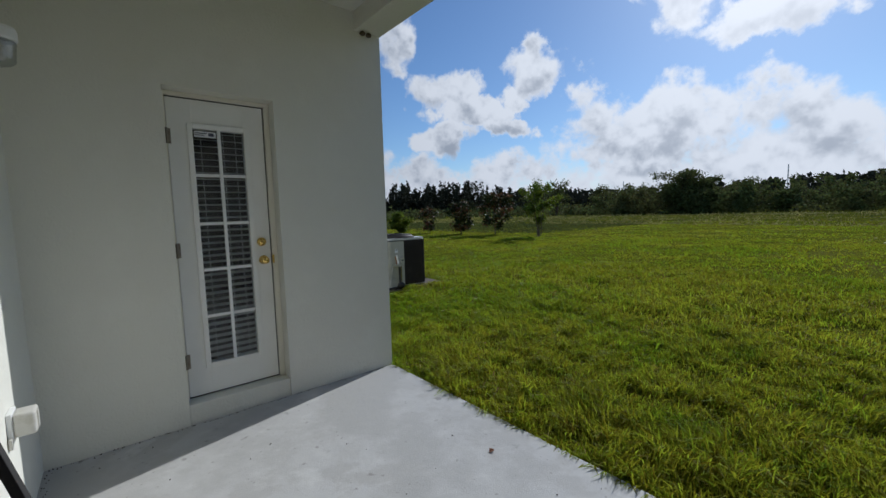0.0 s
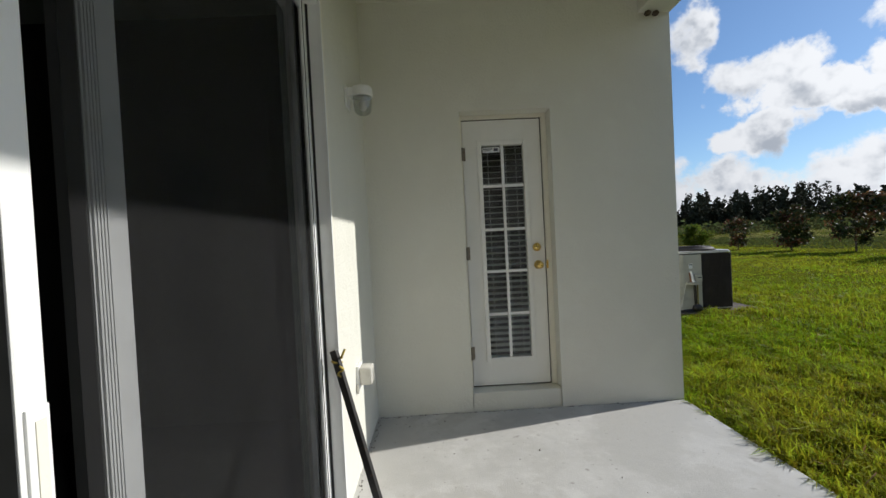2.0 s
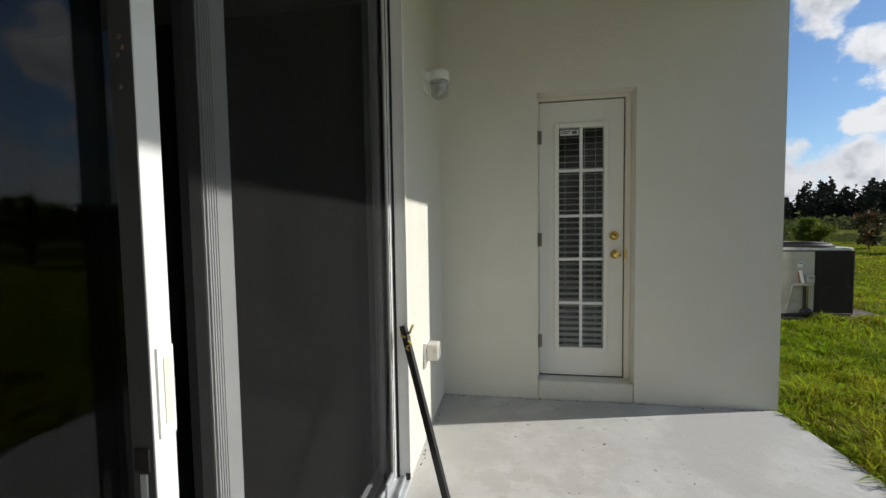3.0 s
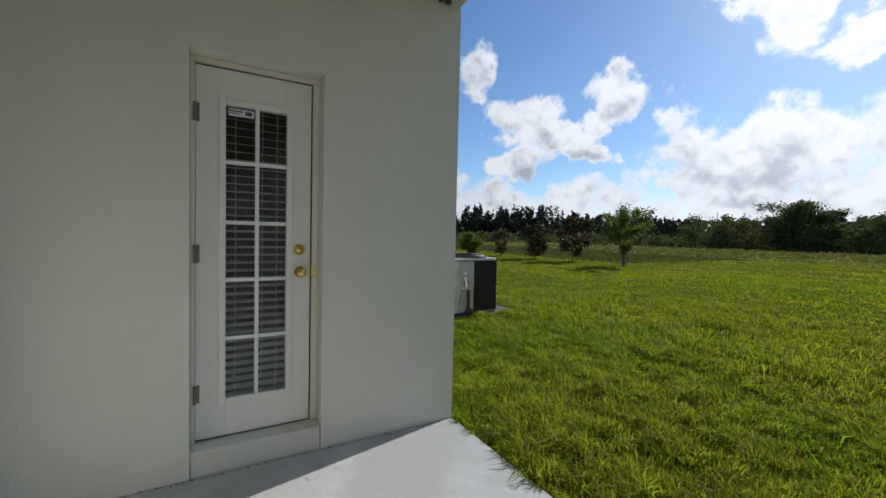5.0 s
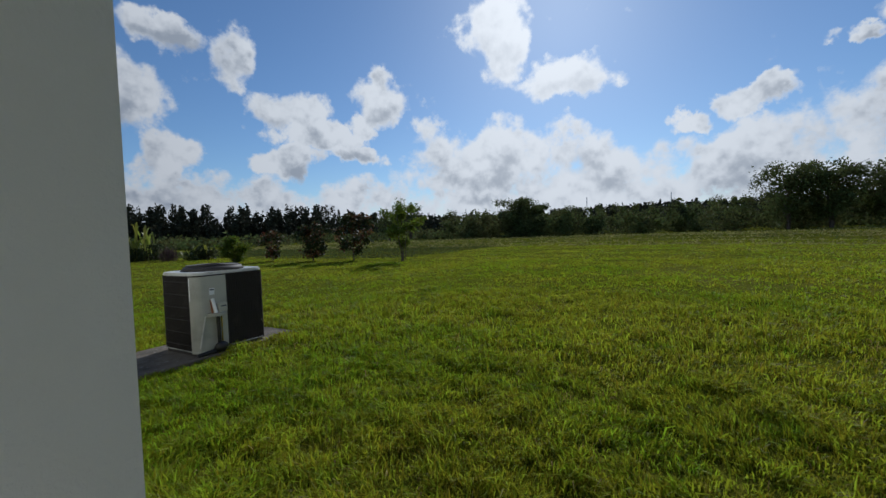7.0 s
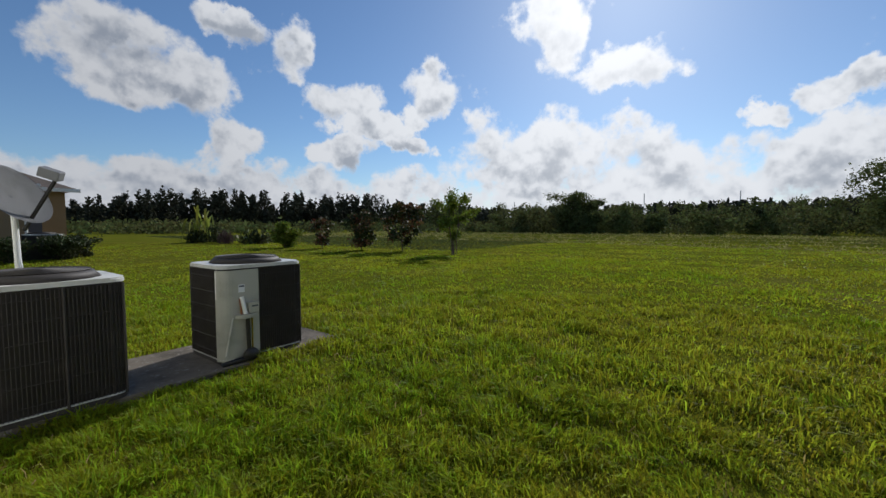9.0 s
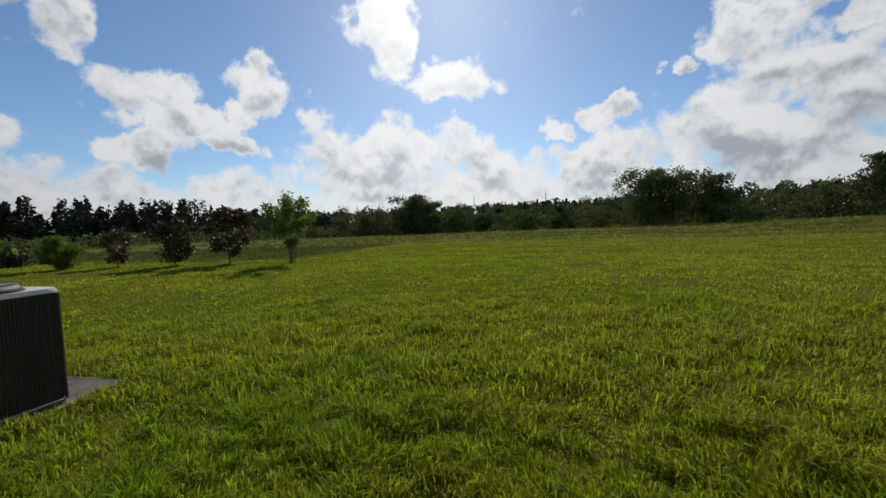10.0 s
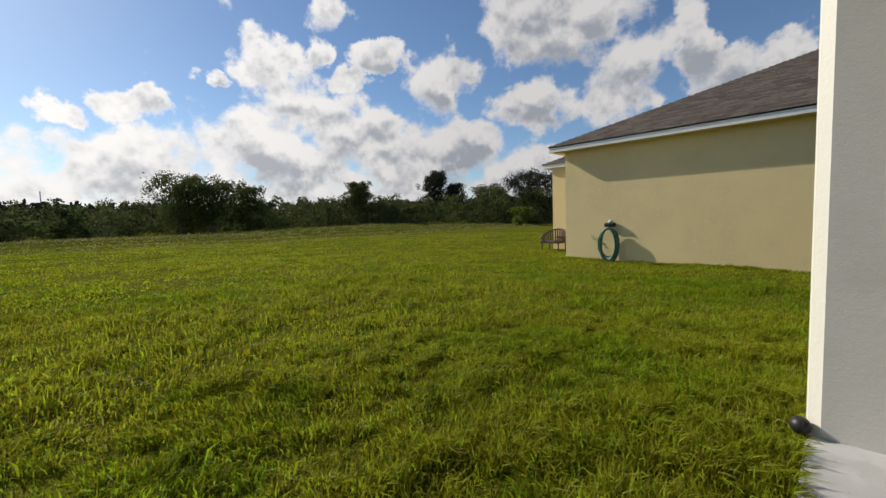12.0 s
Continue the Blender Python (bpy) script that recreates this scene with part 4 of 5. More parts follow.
box(bm, (-0.08, -0.05, -0.045), (0.08, 0.05, 0.045), 0.012)
bmesh.ops.transform(bm, verts=bm.verts, matrix=Matrix.Translation((3.21, 4.20, 1.77)) @ Euler((0.2, 0.35, -0.6)).to_matrix().to_4x4())
part("receiver", at_base(dish, bm), DISH, dish, "grey receiver head")


# ---- houses ----
def shingle_slope(name, parent, corner_lo, corner_hi, up, inset_lo, inset_hi, courses, tab, rng):
    """Overlapping shingle tabs on a slope from the eave line lo-hi; up is one course's step, insets narrow each course."""
    lo, hi, up = np.array(corner_lo, float), np.array(corner_hi, float), np.array(up, float)
    run = (hi - lo) / np.linalg.norm(hi - lo)
    normal = np.cross(run, up)
    normal = normal / np.linalg.norm(normal) * (1 if np.cross(run, up)[2] > 0 else -1)
    verts, faces = [], []
    for c in range(courses):
        a, b = lo + up * c + run * inset_lo * c, hi + up * c - run * inset_hi * c
        n = np.linalg.norm(b - a)
        if np.dot(b - a, run) < tab:
            break
        u = -rng.random() * tab
        while u < n:
            u0, u1 = max(u, 0.0), min(u + tab - 0.008, n)
            if u1 > u0:
                k, lift = len(verts), 0.010 + 0.006 * rng.random()
                p, q3 = a + run * u0, a + run * u1
                verts += [p + normal * lift, q3 + normal * lift, q3 + up * 1.15 + normal * 0.002, p + up * 1.15 + normal * 0.002, p, q3]
                faces += [(k, k + 1, k + 2, k + 3), (k + 4, k + 5, k + 1, k)]
            u += tab
    ob = new(name, flat_mesh(name, np.array(verts) - np.array(parent.location), faces, SHINGLE))
    ob.parent = parent
    ob["kind"] = "stuff"
    return ob


rng = np.random.default_rng(3)
NX, NY, NB, NE, OV = 8.10, -12.2, -0.2, 3.02, 0.34
house = thing("house", (NX - 6, NY - 5, NB), "single-storey cream stucco house with a brown shingle hip roof", "house")
for lo, hi in (((NX - 16, NY - 0.2, NB - 0.2), (NX, NY, NE + 0.03)), ((NX - 0.2, NY - 2.8, NB - 0.2), (NX, NY - 0.2, NE + 0.03)),
               ((NX - 0.2, NY - 3.0, NB - 0.2), (NX + 2.0, NY - 2.8, NE - 0.02)), ((NX + 1.8, NY - 14, NB - 0.2), (NX + 2.0, NY - 3.0, NE - 0.02)),
               ((NX - 16, NY - 14, NB - 0.2), (NX - 15.8, NY - 0.2, NE + 0.03))):
    part("wall", at_base(house, B(lo, hi)), CREAM, house)
part("fascia", at_base(house, B((NX - 16.3, NY + OV - 0.02, NE), (NX + OV, NY + OV, NE + 0.13), 0.004)), FASCIA, house, "white fascia board")
part("fascia", at_base(house, B((NX + OV - 0.02, NY - 2.9, NE), (NX + OV, NY + OV - 0.02, NE + 0.13), 0.004)), FASCIA, house)
bm = bmesh.new()
box(bm, (NX - 16.3, NY + 0.001, NE + 0.01), (NX + OV - 0.02, NY + OV - 0.02, NE + 0.03))
box(bm, (NX + 0.001, NY - 2.9, NE + 0.01), (NX + OV - 0.02, NY + 0.001, NE + 0.03))
part("soffit", at_base(house, bm), CREAM, house)
part("fascia", at_base(house, B((NX - 1, NY - 3.0 + OV - 0.02, NE - 0.05), (NX + 2.0 + OV, NY - 3.0 + OV, NE + 0.09), 0.004)), FASCIA, house)
part("fascia", at_base(house, B((NX + 2.0 + OV - 0.02, NY - 14, NE - 0.05), (NX + 2.0 + OV, NY - 3.0 + OV - 0.02, NE + 0.09), 0.004)), FASCIA, house)
door_slot = part("patio_door", at_base(house, B((NX + 0.03, NY - 2.8 + 0.002, NB + 0.05), (NX + 0.42, NY - 2.8 + 0.02, 2.1))), INK, house, "dark patio door glass")
part("door_frame", at_base(house, B((NX + 0.42, NY - 2.8 + 0.002, NB + 0.05), (NX + 0.48, NY - 2.8 + 0.035, 2.1), 0.004)), FASCIA, house)
PITCH = 0.46
EZ = NE + 0.15


def hip(x0, x1, y0, y1, z):
    """A hip roof with its ridge along x."""
    bm = bmesh.new()
    half = (y1 - y0) / 2
    b = [bm.verts.new(v) for v in ((x0, y0, z), (x1, y0, z), (x1, y1, z), (x0, y1, z))]
    r = [bm.verts.new((x0 + half, (y0 + y1) / 2, z + half * PITCH)), bm.verts.new((x1 - half, (y0 + y1) / 2, z + half * PITCH))]
    bm.faces.new(b[::-1])
    bm.faces.new((b[0], b[1], r[1], r[0])), bm.faces.new((b[1], b[2], r[1])), bm.faces.new((b[2], b[3], r[0], r[1])), bm.faces.new((b[3], b[0], r[0]))
    return bm


part("roof", at_base(house, hip(NX - 16.3, NX + OV + 0.03, NY - 13.6, NY + OV + 0.03, EZ)), SHINGLE, house, "brown shingle hip roof")
part("roof", at_base(house, hip(NX - 9, NX + 2.0 + OV + 0.03, NY - 13.6, NY - 3.0 + OV + 0.03, EZ - 0.06)), SHINGLE, house)
st = 0.14
shingle_slope("shingles", house, (NX + OV + 0.03, NY + OV + 0.03, EZ + 0.004), (NX - 15, NY + OV + 0.03, EZ + 0.004), (0, -st, st * PITCH), st, 0.0, 48, 0.32, rng)
shingle_slope("shingles", house, (NX + 2.0 + OV + 0.03, NY - 3.0 + OV + 0.03, EZ - 0.056), (NX + 0.4, NY - 3.0 + OV + 0.03, EZ - 0.056), (0, -st, st * PITCH), st, 0.0, 14, 0.32, rng)

# hose, tap and chair at the house
reel = thing("garden_hose", (6.75, NY + 0.1, NB), "coiled dark green garden hose hung on a wall hook", "hose")
curve = bpy.data.curves.new("hose_coil", "CURVE")
curve.dimensions, curve.bevel_depth, curve.bevel_resolution = "3D", 0.02, 2
line = curve.splines.new("POLY")
pts = []
for k in range(24 * 8 + 1):
    a = 2 * math.pi * k / 24
    turn = k / 24
    pts.append((0.24 * math.cos(a) * (1 + 0.16 * math.sin(turn * 2.3 + 0.4 * math.sin(a))), 0.02 + 0.010 * turn, 0.52 + 0.03 * math.sin(turn * 3) + 0.43 * math.sin(a) * (1 + (0.14 * math.sin(turn * 4) if math.sin(a) < 0 else 0.02))))
line.points.add(len(pts) - 1)
for p, v in zip(line.points, pts):
    p.co = (*v, 1)
curve.materials.append(HOSE)
coil = new("coil", curve)
coil.parent = reel
part("hanger", at_base(reel, B((6.60, NY, 0.80), (6.90, NY + 0.11, 0.92), 0.04)), BLACK_METAL, reel, "dark hose hanger")
part("valve", at_base(reel, lathe(bmesh.new(), [(0.05, 0.0), (0.08, 0.03), (0.06, 0.07), (0.03, 0.1)], (6.72, NY + 0.08, 0.90))), AC_TOP, reel, "grey metal valve", True)
tap = thing("wall_tap", (7.25, NY, 0.5), "small metal garden tap on the wall", "tap")
bm = bmesh.new()
tube(bm, (7.25, NY, 0.50), (7.25, NY + 0.08, 0.50), 0.014)
tube(bm, (7.25, NY + 0.07, 0.51), (7.25, NY + 0.09, 0.45), 0.012)
part("spout", at_base(tap, bm), AC_TOP, tap)
part("wheel", at_base(tap, lathe(bmesh.new(), [(0.03, 0.0), (0.032, 0.006), (0.028, 0.012)], (7.25, NY + 0.05, 0.53))), BLACK_METAL, tap)

chair = thing("wicker_chair", (9.75, -14.3, -0.1), "low round-backed brown wicker armchair on the lawn", "chair")
bm = bmesh.new()
box(bm, (9.36, -14.72, 0.16), (10.14, -14.1, 0.25), 0.03)
part("seat", at_base(chair, bm), WICKER, chair)
for a in np.linspace(-1.0, 4.14, 26):
    x, y = 9.75 + 0.42 * math.cos(a), -14.42 - 0.0 + 0.36 * math.sin(a) * -1
    top = 0.40 + 0.26 * max(0.0, math.sin(a))
    part("spindle", at_base(chair, tube(bmesh.new(), (x, y, 0.2), (9.75 + 0.47 * math.cos(a), -14.42 - 0.40 * math.sin(a), top), 0.024, sides=6)), WICKER, chair)
bm = bmesh.new()
pr = None
for a in np.linspace(-1.0, 4.14, 26):
    v = (9.75 + 0.47 * math.cos(a), -14.42 - 0.40 * math.sin(a), 0.40 + 0.26 * max(0.0, math.sin(a)))
    if pr:
        tube(bm, pr, v, 0.03, sides=8)
    pr = v
part("back_rail", at_base(chair, bm), WICKER, chair)
for x, y in ((9.42, -14.15), (10.08, -14.15), (9.42, -14.68), (10.08, -14.68)):
    part("leg", at_base(chair, tube(bmesh.new(), (x, y, -0.1), (x, y, 0.2), 0.025, sides=8)), WICKER, chair)

FX, FY = 6.45, 20.8
far_house = thing("house", (FX - 6, FY + 5, 0.0), "tan stucco house with a grey shingle roof beyond the lawn", "house")
bm = bmesh.new()
box(bm, (FX - 1.4, FY, -0.2), (FX, FY + 10, 2.62))
box(bm, (FX - 14, FY - 1.6, -0.2), (FX - 1.4, FY + 10, 2.62))
part("wall", at_base(far_house, bm), TAN, far_house, "tan stucco walls")
part("window", at_base(far_house, B((FX - 1.1, FY - 0.02, 0.9), (FX - 0.7, FY - 0.001, 2.0))), INK, far_house, "dark window")
part("downpipe", at_base(far_house, tube(bmesh.new(), (FX - 1.36, FY - 1.66, 0.0), (FX - 1.36, FY - 1.66, 2.6), 0.04)), FASCIA, far_house, "white downpipe")
bm = bmesh.new()
box(bm, (FX - 14.4, FY - 0.4, 2.60), (FX + 0.4, FY - 0.36, 2.74), 0.004)
box(bm, (FX - 14.4, FY - 2.0, 2.60), (FX - 1.0, FY - 1.96, 2.74), 0.004)
part("fascia", at_base(far_house, bm), FASCIA, far_house)
part("roof", at_base(far_house, hip(FX - 14.4, FX + 0.4, FY - 0.4, FY + 10.4, 2.7)), SHINGLE, far_house, "grey-brown shingle roof")
part("roof", at_base(far_house, hip(FX - 14.4, FX - 1.0, FY - 2.0, FY + 8.0, 2.7)), SHINGLE, far_house)
condenser((FX - 1.6, FY - 3.2), (0.9, 0.8), 0.02, 1.0, False, "dark air conditioner standing by the tan house")


# ---- plants ----
def leaf_arrays(clumps, rng, flat=0.0, narrow=0.55):
    """Leaves as small folded kites round clump centres: rows of (x, y, z, rx, ry, rz, count, size)."""
    vs = []
    for x, y, z, rx, ry, rz, count, size in clumps:
        n = int(count)
        d = rng.normal(size=(n, 3))
        d /= np.linalg.norm(d, axis=1)[:, None]
        r = rng.random(n) ** 0.45
        c = np.array((x, y, z)) + d * r[:, None] * np.array((rx, ry, rz))
        u = rng.normal(size=(n, 3))
        u[:, 2] -= flat
        u /= np.linalg.norm(u, axis=1)[:, None]
        w = np.cross(u, rng.normal(size=(n, 3)))
        w /= np.linalg.norm(w, axis=1)[:, None] + 1e-9
        s = size * (0.6 + 0.8 * rng.random(n))[:, None]
        vs.append(np.stack([c, c + u * s * 0.5 + w * s * narrow / 2, c + u * s, c + u * s * 0.45 - w * s * narrow / 2], 1))
    v = np.concatenate(vs).reshape(-1, 3)
    return v, np.arange(len(v)).reshape(-1, 4)


def leaf_part(name, clumps, mat, parent, rng, label="", flat=0.0, narrow=0.55):
    v, f = leaf_arrays(clumps, rng, flat, narrow)
    ob = new(name, flat_mesh(name, v - np.array(parent.location) if parent else v, f, mat))
    if parent:
        ob.parent = parent
    if label:
        ob["label"] = label
    return ob


def tree(name, x, y, height, bare, spread_r, mat, label, group, count, size, seed, stems=1, trunk_r=0.04, taper=0.5, category="tree", second=None):
    """A tree of tapered stems with limbs, and a crown of leaf clumps at the limb ends."""
    rng = np.random.default_rng(seed)
    z = float(ground_height(x, y))
    t = thing(name, (x, y, z), label, category, group)
    big = height > 4
    loose = 0.17 if big else 0.05
    steps = (0.3, 0.5, 0.65, 0.8, 0.92, 1.05) if big else (0.45, 0.65, 0.85, 1.0)
    bm = bmesh.new()
    clumps, other = [], []
    for s in range(stems):
        a = rng.random() * 6.28
        foot = Vector((0.08 * stems / 3 * math.cos(a), 0.08 * stems / 3 * math.sin(a), -0.03))
        lean = Vector((math.cos(a), math.sin(a), 0)) * (0.10 * height * (stems > 1) * (0.4 + rng.random()))
        top = foot + lean + Vector((rng.normal() * 0.03, rng.normal() * 0.03, 1)) * (height * 0.93 * (1 - 0.12 * rng.random() * (stems > 1)))
        prev, n = foot, 6
        for k in range(1, n + 1):
            p = foot.lerp(top, k / n) + Vector((rng.normal(), rng.normal(), 0)) * 0.015 * height
            tube(bm, prev, p, trunk_r * (1 - 0.8 * (k - 1) / n), trunk_r * (1 - 0.8 * k / n), 8)
            prev = p
        limbs = max(5, int((26 if big else 14) / stems))
        for k in range(limbs):
            f = bare + (1 - bare) * (k + rng.random() * 0.7) / limbs
            root = foot.lerp(top, min(f, 0.98))
            width = spread_r * (1 - taper * abs(f - 0.55) / 0.55) * (0.55 + 0.6 * rng.random())
            b = k * 2.4 + rng.random()
            end = root + Vector((math.cos(b) * width, math.sin(b) * width, width * 0.55))
            tube(bm, root, end, trunk_r * 0.3, trunk_r * 0.1, 5)
            for m in steps:
                c = root.lerp(end, m) + Vector(rng.normal(size=3)) * spread_r * loose
                rr = spread_r * (0.26 + 0.16 * rng.random()) * (1 - 1.6 * loose)
                row = (x + c.x, y + c.y, z + max(rr * 0.6, min(c.z, height - rr * 0.5)), rr, rr, rr * 0.8, count * (0.5 + rng.random()) / (limbs * stems * len(steps)), size)
                (other if second and rng.random() < 0.45 else clumps).append(row)
    part("trunk", bm, BARK, t, "thin brown trunk and limbs")
    leaf_part("crown", clumps, mat, t, rng)
    if other:
        leaf_part("crown", other, second, t, rng)
    return t


GROUP = "young trees in a row"
tree("tree", 15.05, 7.9, 2.5, 0.25, 0.66, LEAF_LIGHT, "slender young tree with light green leaves", GROUP, 3600, 0.10, 11, stems=4, trunk_r=0.022, taper=0.35)
tree("tree", 15.25, 10.7, 2.0, 0.12, 0.82, LEAF_DARK, "young magnolia with dark green and rusty leaves", GROUP, 2400, 0.14, 12, trunk_r=0.032, taper=0.45, second=LEAF_RUST)
tree("tree", 14.7, 12.7, 1.72, 0.1, 0.72, LEAF_DARK, "young magnolia with dark green and rusty leaves", GROUP, 2100, 0.14, 13, trunk_r=0.03, taper=0.45, second=LEAF_RUST)
tree("tree", 14.6, 15.4, 1.45, 0.1, 0.58, LEAF_DARK, "small young magnolia with sparse rusty leaves", GROUP, 1100, 0.13, 14, trunk_r=0.026, taper=0.6, second=LEAF_RUST)
tree("shrub", 13.9, 17.3, 1.2, 0.05, 0.75, LEAF_LIGHT, "rounded light green shrub on the lawn edge", "", 3600, 0.12, 15, stems=5, trunk_r=0.014, category="shrub")
for k, (x, y, h, r) in enumerate(((14.2, 24.0, 0.7, 0.62), (14.6, 27.5, 0.6, 0.55))):
    t = thing("ornamental_grass", (x, y, float(ground_height(x, y))), "dull purple clump of ornamental grass", "grass clump", "purple grass clumps")
    rngp = np.random.default_rng(50 + k)
    leaf_part("blades", [(x, y, t.location.z + 0.1, r * 0.7, r * 0.7, h * 0.8, 900, 0.28)], PURPLE, t, rngp, flat=-2.5, narrow=0.08)


def banana(x, y, h, n, seed, label):
    rng = np.random.default_rng(seed)
    t = thing("banana_plant", (x, y, float(ground_height(x, y))), label, "plant", "banana plants")
    bm = bmesh.new()
    for k in range(n):
        a, root = k * 2.4 + rng.random(), rng.normal(size=2) * 0.42
        reach, tall = 0.25 + 0.35 * rng.random(), h * (0.5 + 0.5 * rng.random())
        prev, width = None, 0.045 + 0.05 * rng.random()
        for s in range(7):
            f = s / 6
            c = Vector((root[0] + math.cos(a) * reach * f ** 1.6, root[1] + math.sin(a) * reach * f ** 1.6, tall * (f - 0.28 * f ** 4)))
            w = width * (0.12 if f < 0.3 else math.sin(math.pi * (f - 0.22) / 0.85))
            side = Vector((-math.sin(a), math.cos(a), 0.25 * (s % 2))) * max(w, 0.01)
            row = (bm.verts.new(c - side), bm.verts.new(c + side))
            if prev:
                bm.faces.new((prev[0], prev[1], row[1], row[0]))
            prev = row
    part("leaves", bm, LEAF_YELLOW, t)
    rows = [(x + rng.normal() * 0.3, y + rng.normal() * 0.3, t.location.z + 0.3, 0.4, 0.4, 0.55, 260, 0.16) for _ in range(5)]
    leaf_part("undergrowth", rows, LEAF_DARK, t, rng)
    return t


banana(13.9, 26.5, 3.3, 22, 61, "tall ragged banana plant with yellow-green leaves")
banana(15.3, 22.7, 1.35, 9, 62, "low banana plant with yellowing leaves")
tree("shrub", 14.2, 25.4, 1.0, 0.05, 0.6, LEAF_DARK, "dark green shrub among banana plants", "", 900, 0.12, 17, stems=5, trunk_r=0.014, category="shrub")
for k, (x, y, r) in enumerate(((5.6, 16.9, 0.55), (6.1, 17.6, 0.5), (4.4, 16.9, 0.5))):
    tree("shrub", x, y, 0.75, 0.05, r, LEAF_DARK, "low dark shrub beside the tan house", "shrubs by the house", 2600, 0.085, 18 + k, stems=5, trunk_r=0.012, category="shrub")


def polar(az, dist):
    return 2.4 + dist * math.cos(radians(az)), -0.9 + dist * math.sin(radians(az))


def woods(name, rows, mat, label, seed, flat=0.0):
    rng = np.random.default_rng(seed)
    v, f = leaf_arrays(rows, rng, flat, 0.8)
    return tagged(new(name, flat_mesh(name, v, f, mat)), label, "woods", kind="stuff")


rng = np.random.default_rng(5)
rows = []
for k in range(430):  # tall cypress wall
    az = 30 + 56 * rng.random()
    dist = 92 + 22 * rng.random()
    x, y = polar(az, dist)
    top = dist * math.tan(radians((2.6 + 1.3 * smooth01((az - 36) / 10) - 1.4 * smooth01((az - 70) / 10)) * (0.52 + 0.6 * rng.random()))) + 1.2
    wide = 0.55 + 0.75 * rng.random()
    for s in range(7):
        f = (s + 0.5) / 7
        w = wide * (1.5 - f * 1.25) * (0.7 + 0.6 * rng.random())
        rows.append((x + rng.normal() * 0.25, y + rng.normal() * 0.25, top * f, w, w, top / 8, 34, 0.5))
for k in range(160):
    x, y = polar(29 + 58 * k / 160, 100 + 12 * rng.random())
    rows.append((x, y, 2.0, 1.6, 1.6, 2.4 + 1.5 * rng.random(), 90, 0.8))
woods("cypress_woods", rows, LEAF_PINE, "dark wall of tall ragged cypress trees beyond the field", 21)
rows = []
for k in range(420):  # long far ridge of pines
    az = -62 + 100 * rng.random()
    dist = 190 + 60 * rng.random()
    x, y = polar(az, dist)
    top = dist * math.tan(radians((2.75 - 0.4 * smooth01((az - 5) / 20)) * (0.85 + 0.22 * rng.random()))) + 1.2
    for s in range(4):
        f = (s + 0.6) / 4.2
        w = 2.6 * (1.2 - f * 0.85)
        rows.append((x, y, top * f, w, w, top / 6, 16, 2.0))
woods("pine_ridge", rows, LEAF_PINE, "long dark ridge of far pine woods", 22)
rows = []
for k in range(330):  # scrub along the field's edge
    az = -62 + 91 * rng.random()
    dist = 56 + 18 * rng.random()
    x, y = polar(az, dist)
    g = float(ground_height(x, y))
    el = 1.5 + 2.0 * rng.random() ** 1.6 + 0.8 * smooth01((-18 - az) / 10)
    top = max(1.2, dist * math.tan(radians(el)) + 1.2 - g)
    for s in range(5):
        f = (s + 0.5) / 5
        w = (1.1 + 0.8 * rng.random()) * (1.15 - 0.7 * f)
        rows.append((x + rng.normal() * 0.7, y + rng.normal() * 0.7, g + top * f * 0.93, w, w, top / 6, 90, 0.26))
woods("scrub_woods", rows, LEAF_FAR, "tangled green-brown scrub along the far edge of the field", 23)
rows = []
for k in range(170):  # low reeds and weeds left of the scrub
    az = 26 + 58 * rng.random()
    dist = 62 + 22 * rng.random()
    x, y = polar(az, dist)
    rows.append((x, y, 0.7 + 0.4 * rng.random(), 2.4, 2.4, 0.9 + 0.5 * rng.random(), 60, 0.45))
woods("reed_bank", rows, LEAF_FAR, "low bank of weeds before the cypress wall", 24)


def big_tree(az, dist, el, wide, seed, label, mat=LEAF_FAR, bare=0.2, count=5200, size=0.27):
    x, y = polar(az, dist)
    h = dist * math.tan(radians(el)) + 1.2 - float(ground_height(x, y))
    return tree("tree", x, y, h, bare, wide, mat, label, "tall trees beyond the field", int(count * 1.3), size * 0.9, seed, stems=1 if bare > 0.3 else 3, trunk_r=0.16, taper=0.45)


big_tree(18.3, 60, 4.5, 2.9, 31, "broad dark tree standing in the scrub")
big_tree(16.2, 61, 3.6, 2.2, 32, "broad dark tree standing in the scrub")
big_tree(-12.2, 54, 6.2, 3.4, 33, "large broad-crowned tree over the scrub", count=6500)
big_tree(-15.5, 55, 5.4, 3.0, 34, "large broad-crowned tree over the scrub", count=7000)
big_tree(-19.5, 58, 4.9, 2.4, 35, "broad dark tree standing in the scrub")
big_tree(-33.7, 60, 5.4, 2.0, 36, "round-headed tree over the scrub", bare=0.4)
big_tree(-44.4, 74, 6.7, 2.6, 37, "tall dark pine with a dense crown", LEAF_PINE, 0.35, 8000)
big_tree(-47.3, 74, 5.0, 2.0, 38, "tall dark pine with a dense crown", LEAF_PINE, 0.35)
big_tree(-52.3, 66, 4.6, 3.2, 39, "broad dark tree standing in the scrub")
big_tree(-58.2, 60, 6.2, 3.6, 40, "large broad-crowned tree over the scrub", LEAF_PINE, 0.2, 8000)
big_tree(37.0, 70, 3.5, 2.6, 41, "thin-crowned tree behind the young trees", count=2200)
big_tree(34.0, 64, 4.2, 1.8, 42, "thin-crowned tree behind the young trees", count=1500)
for az, top in ((9.5, 4.15), (-0.4, 4.1), (26.0, 3.4)):
    x, y = polar(az, 295)
    bm = bmesh.new()
    tube(bm, (x, y, 0), (x, y, 1.2 + 295 * math.tan(radians(top))), 0.35, 0.25, 6)
    solid("radio_mast", bm, ALUMINIUM, "thin grey radio mast far behind the woods", "mast", group="radio masts")

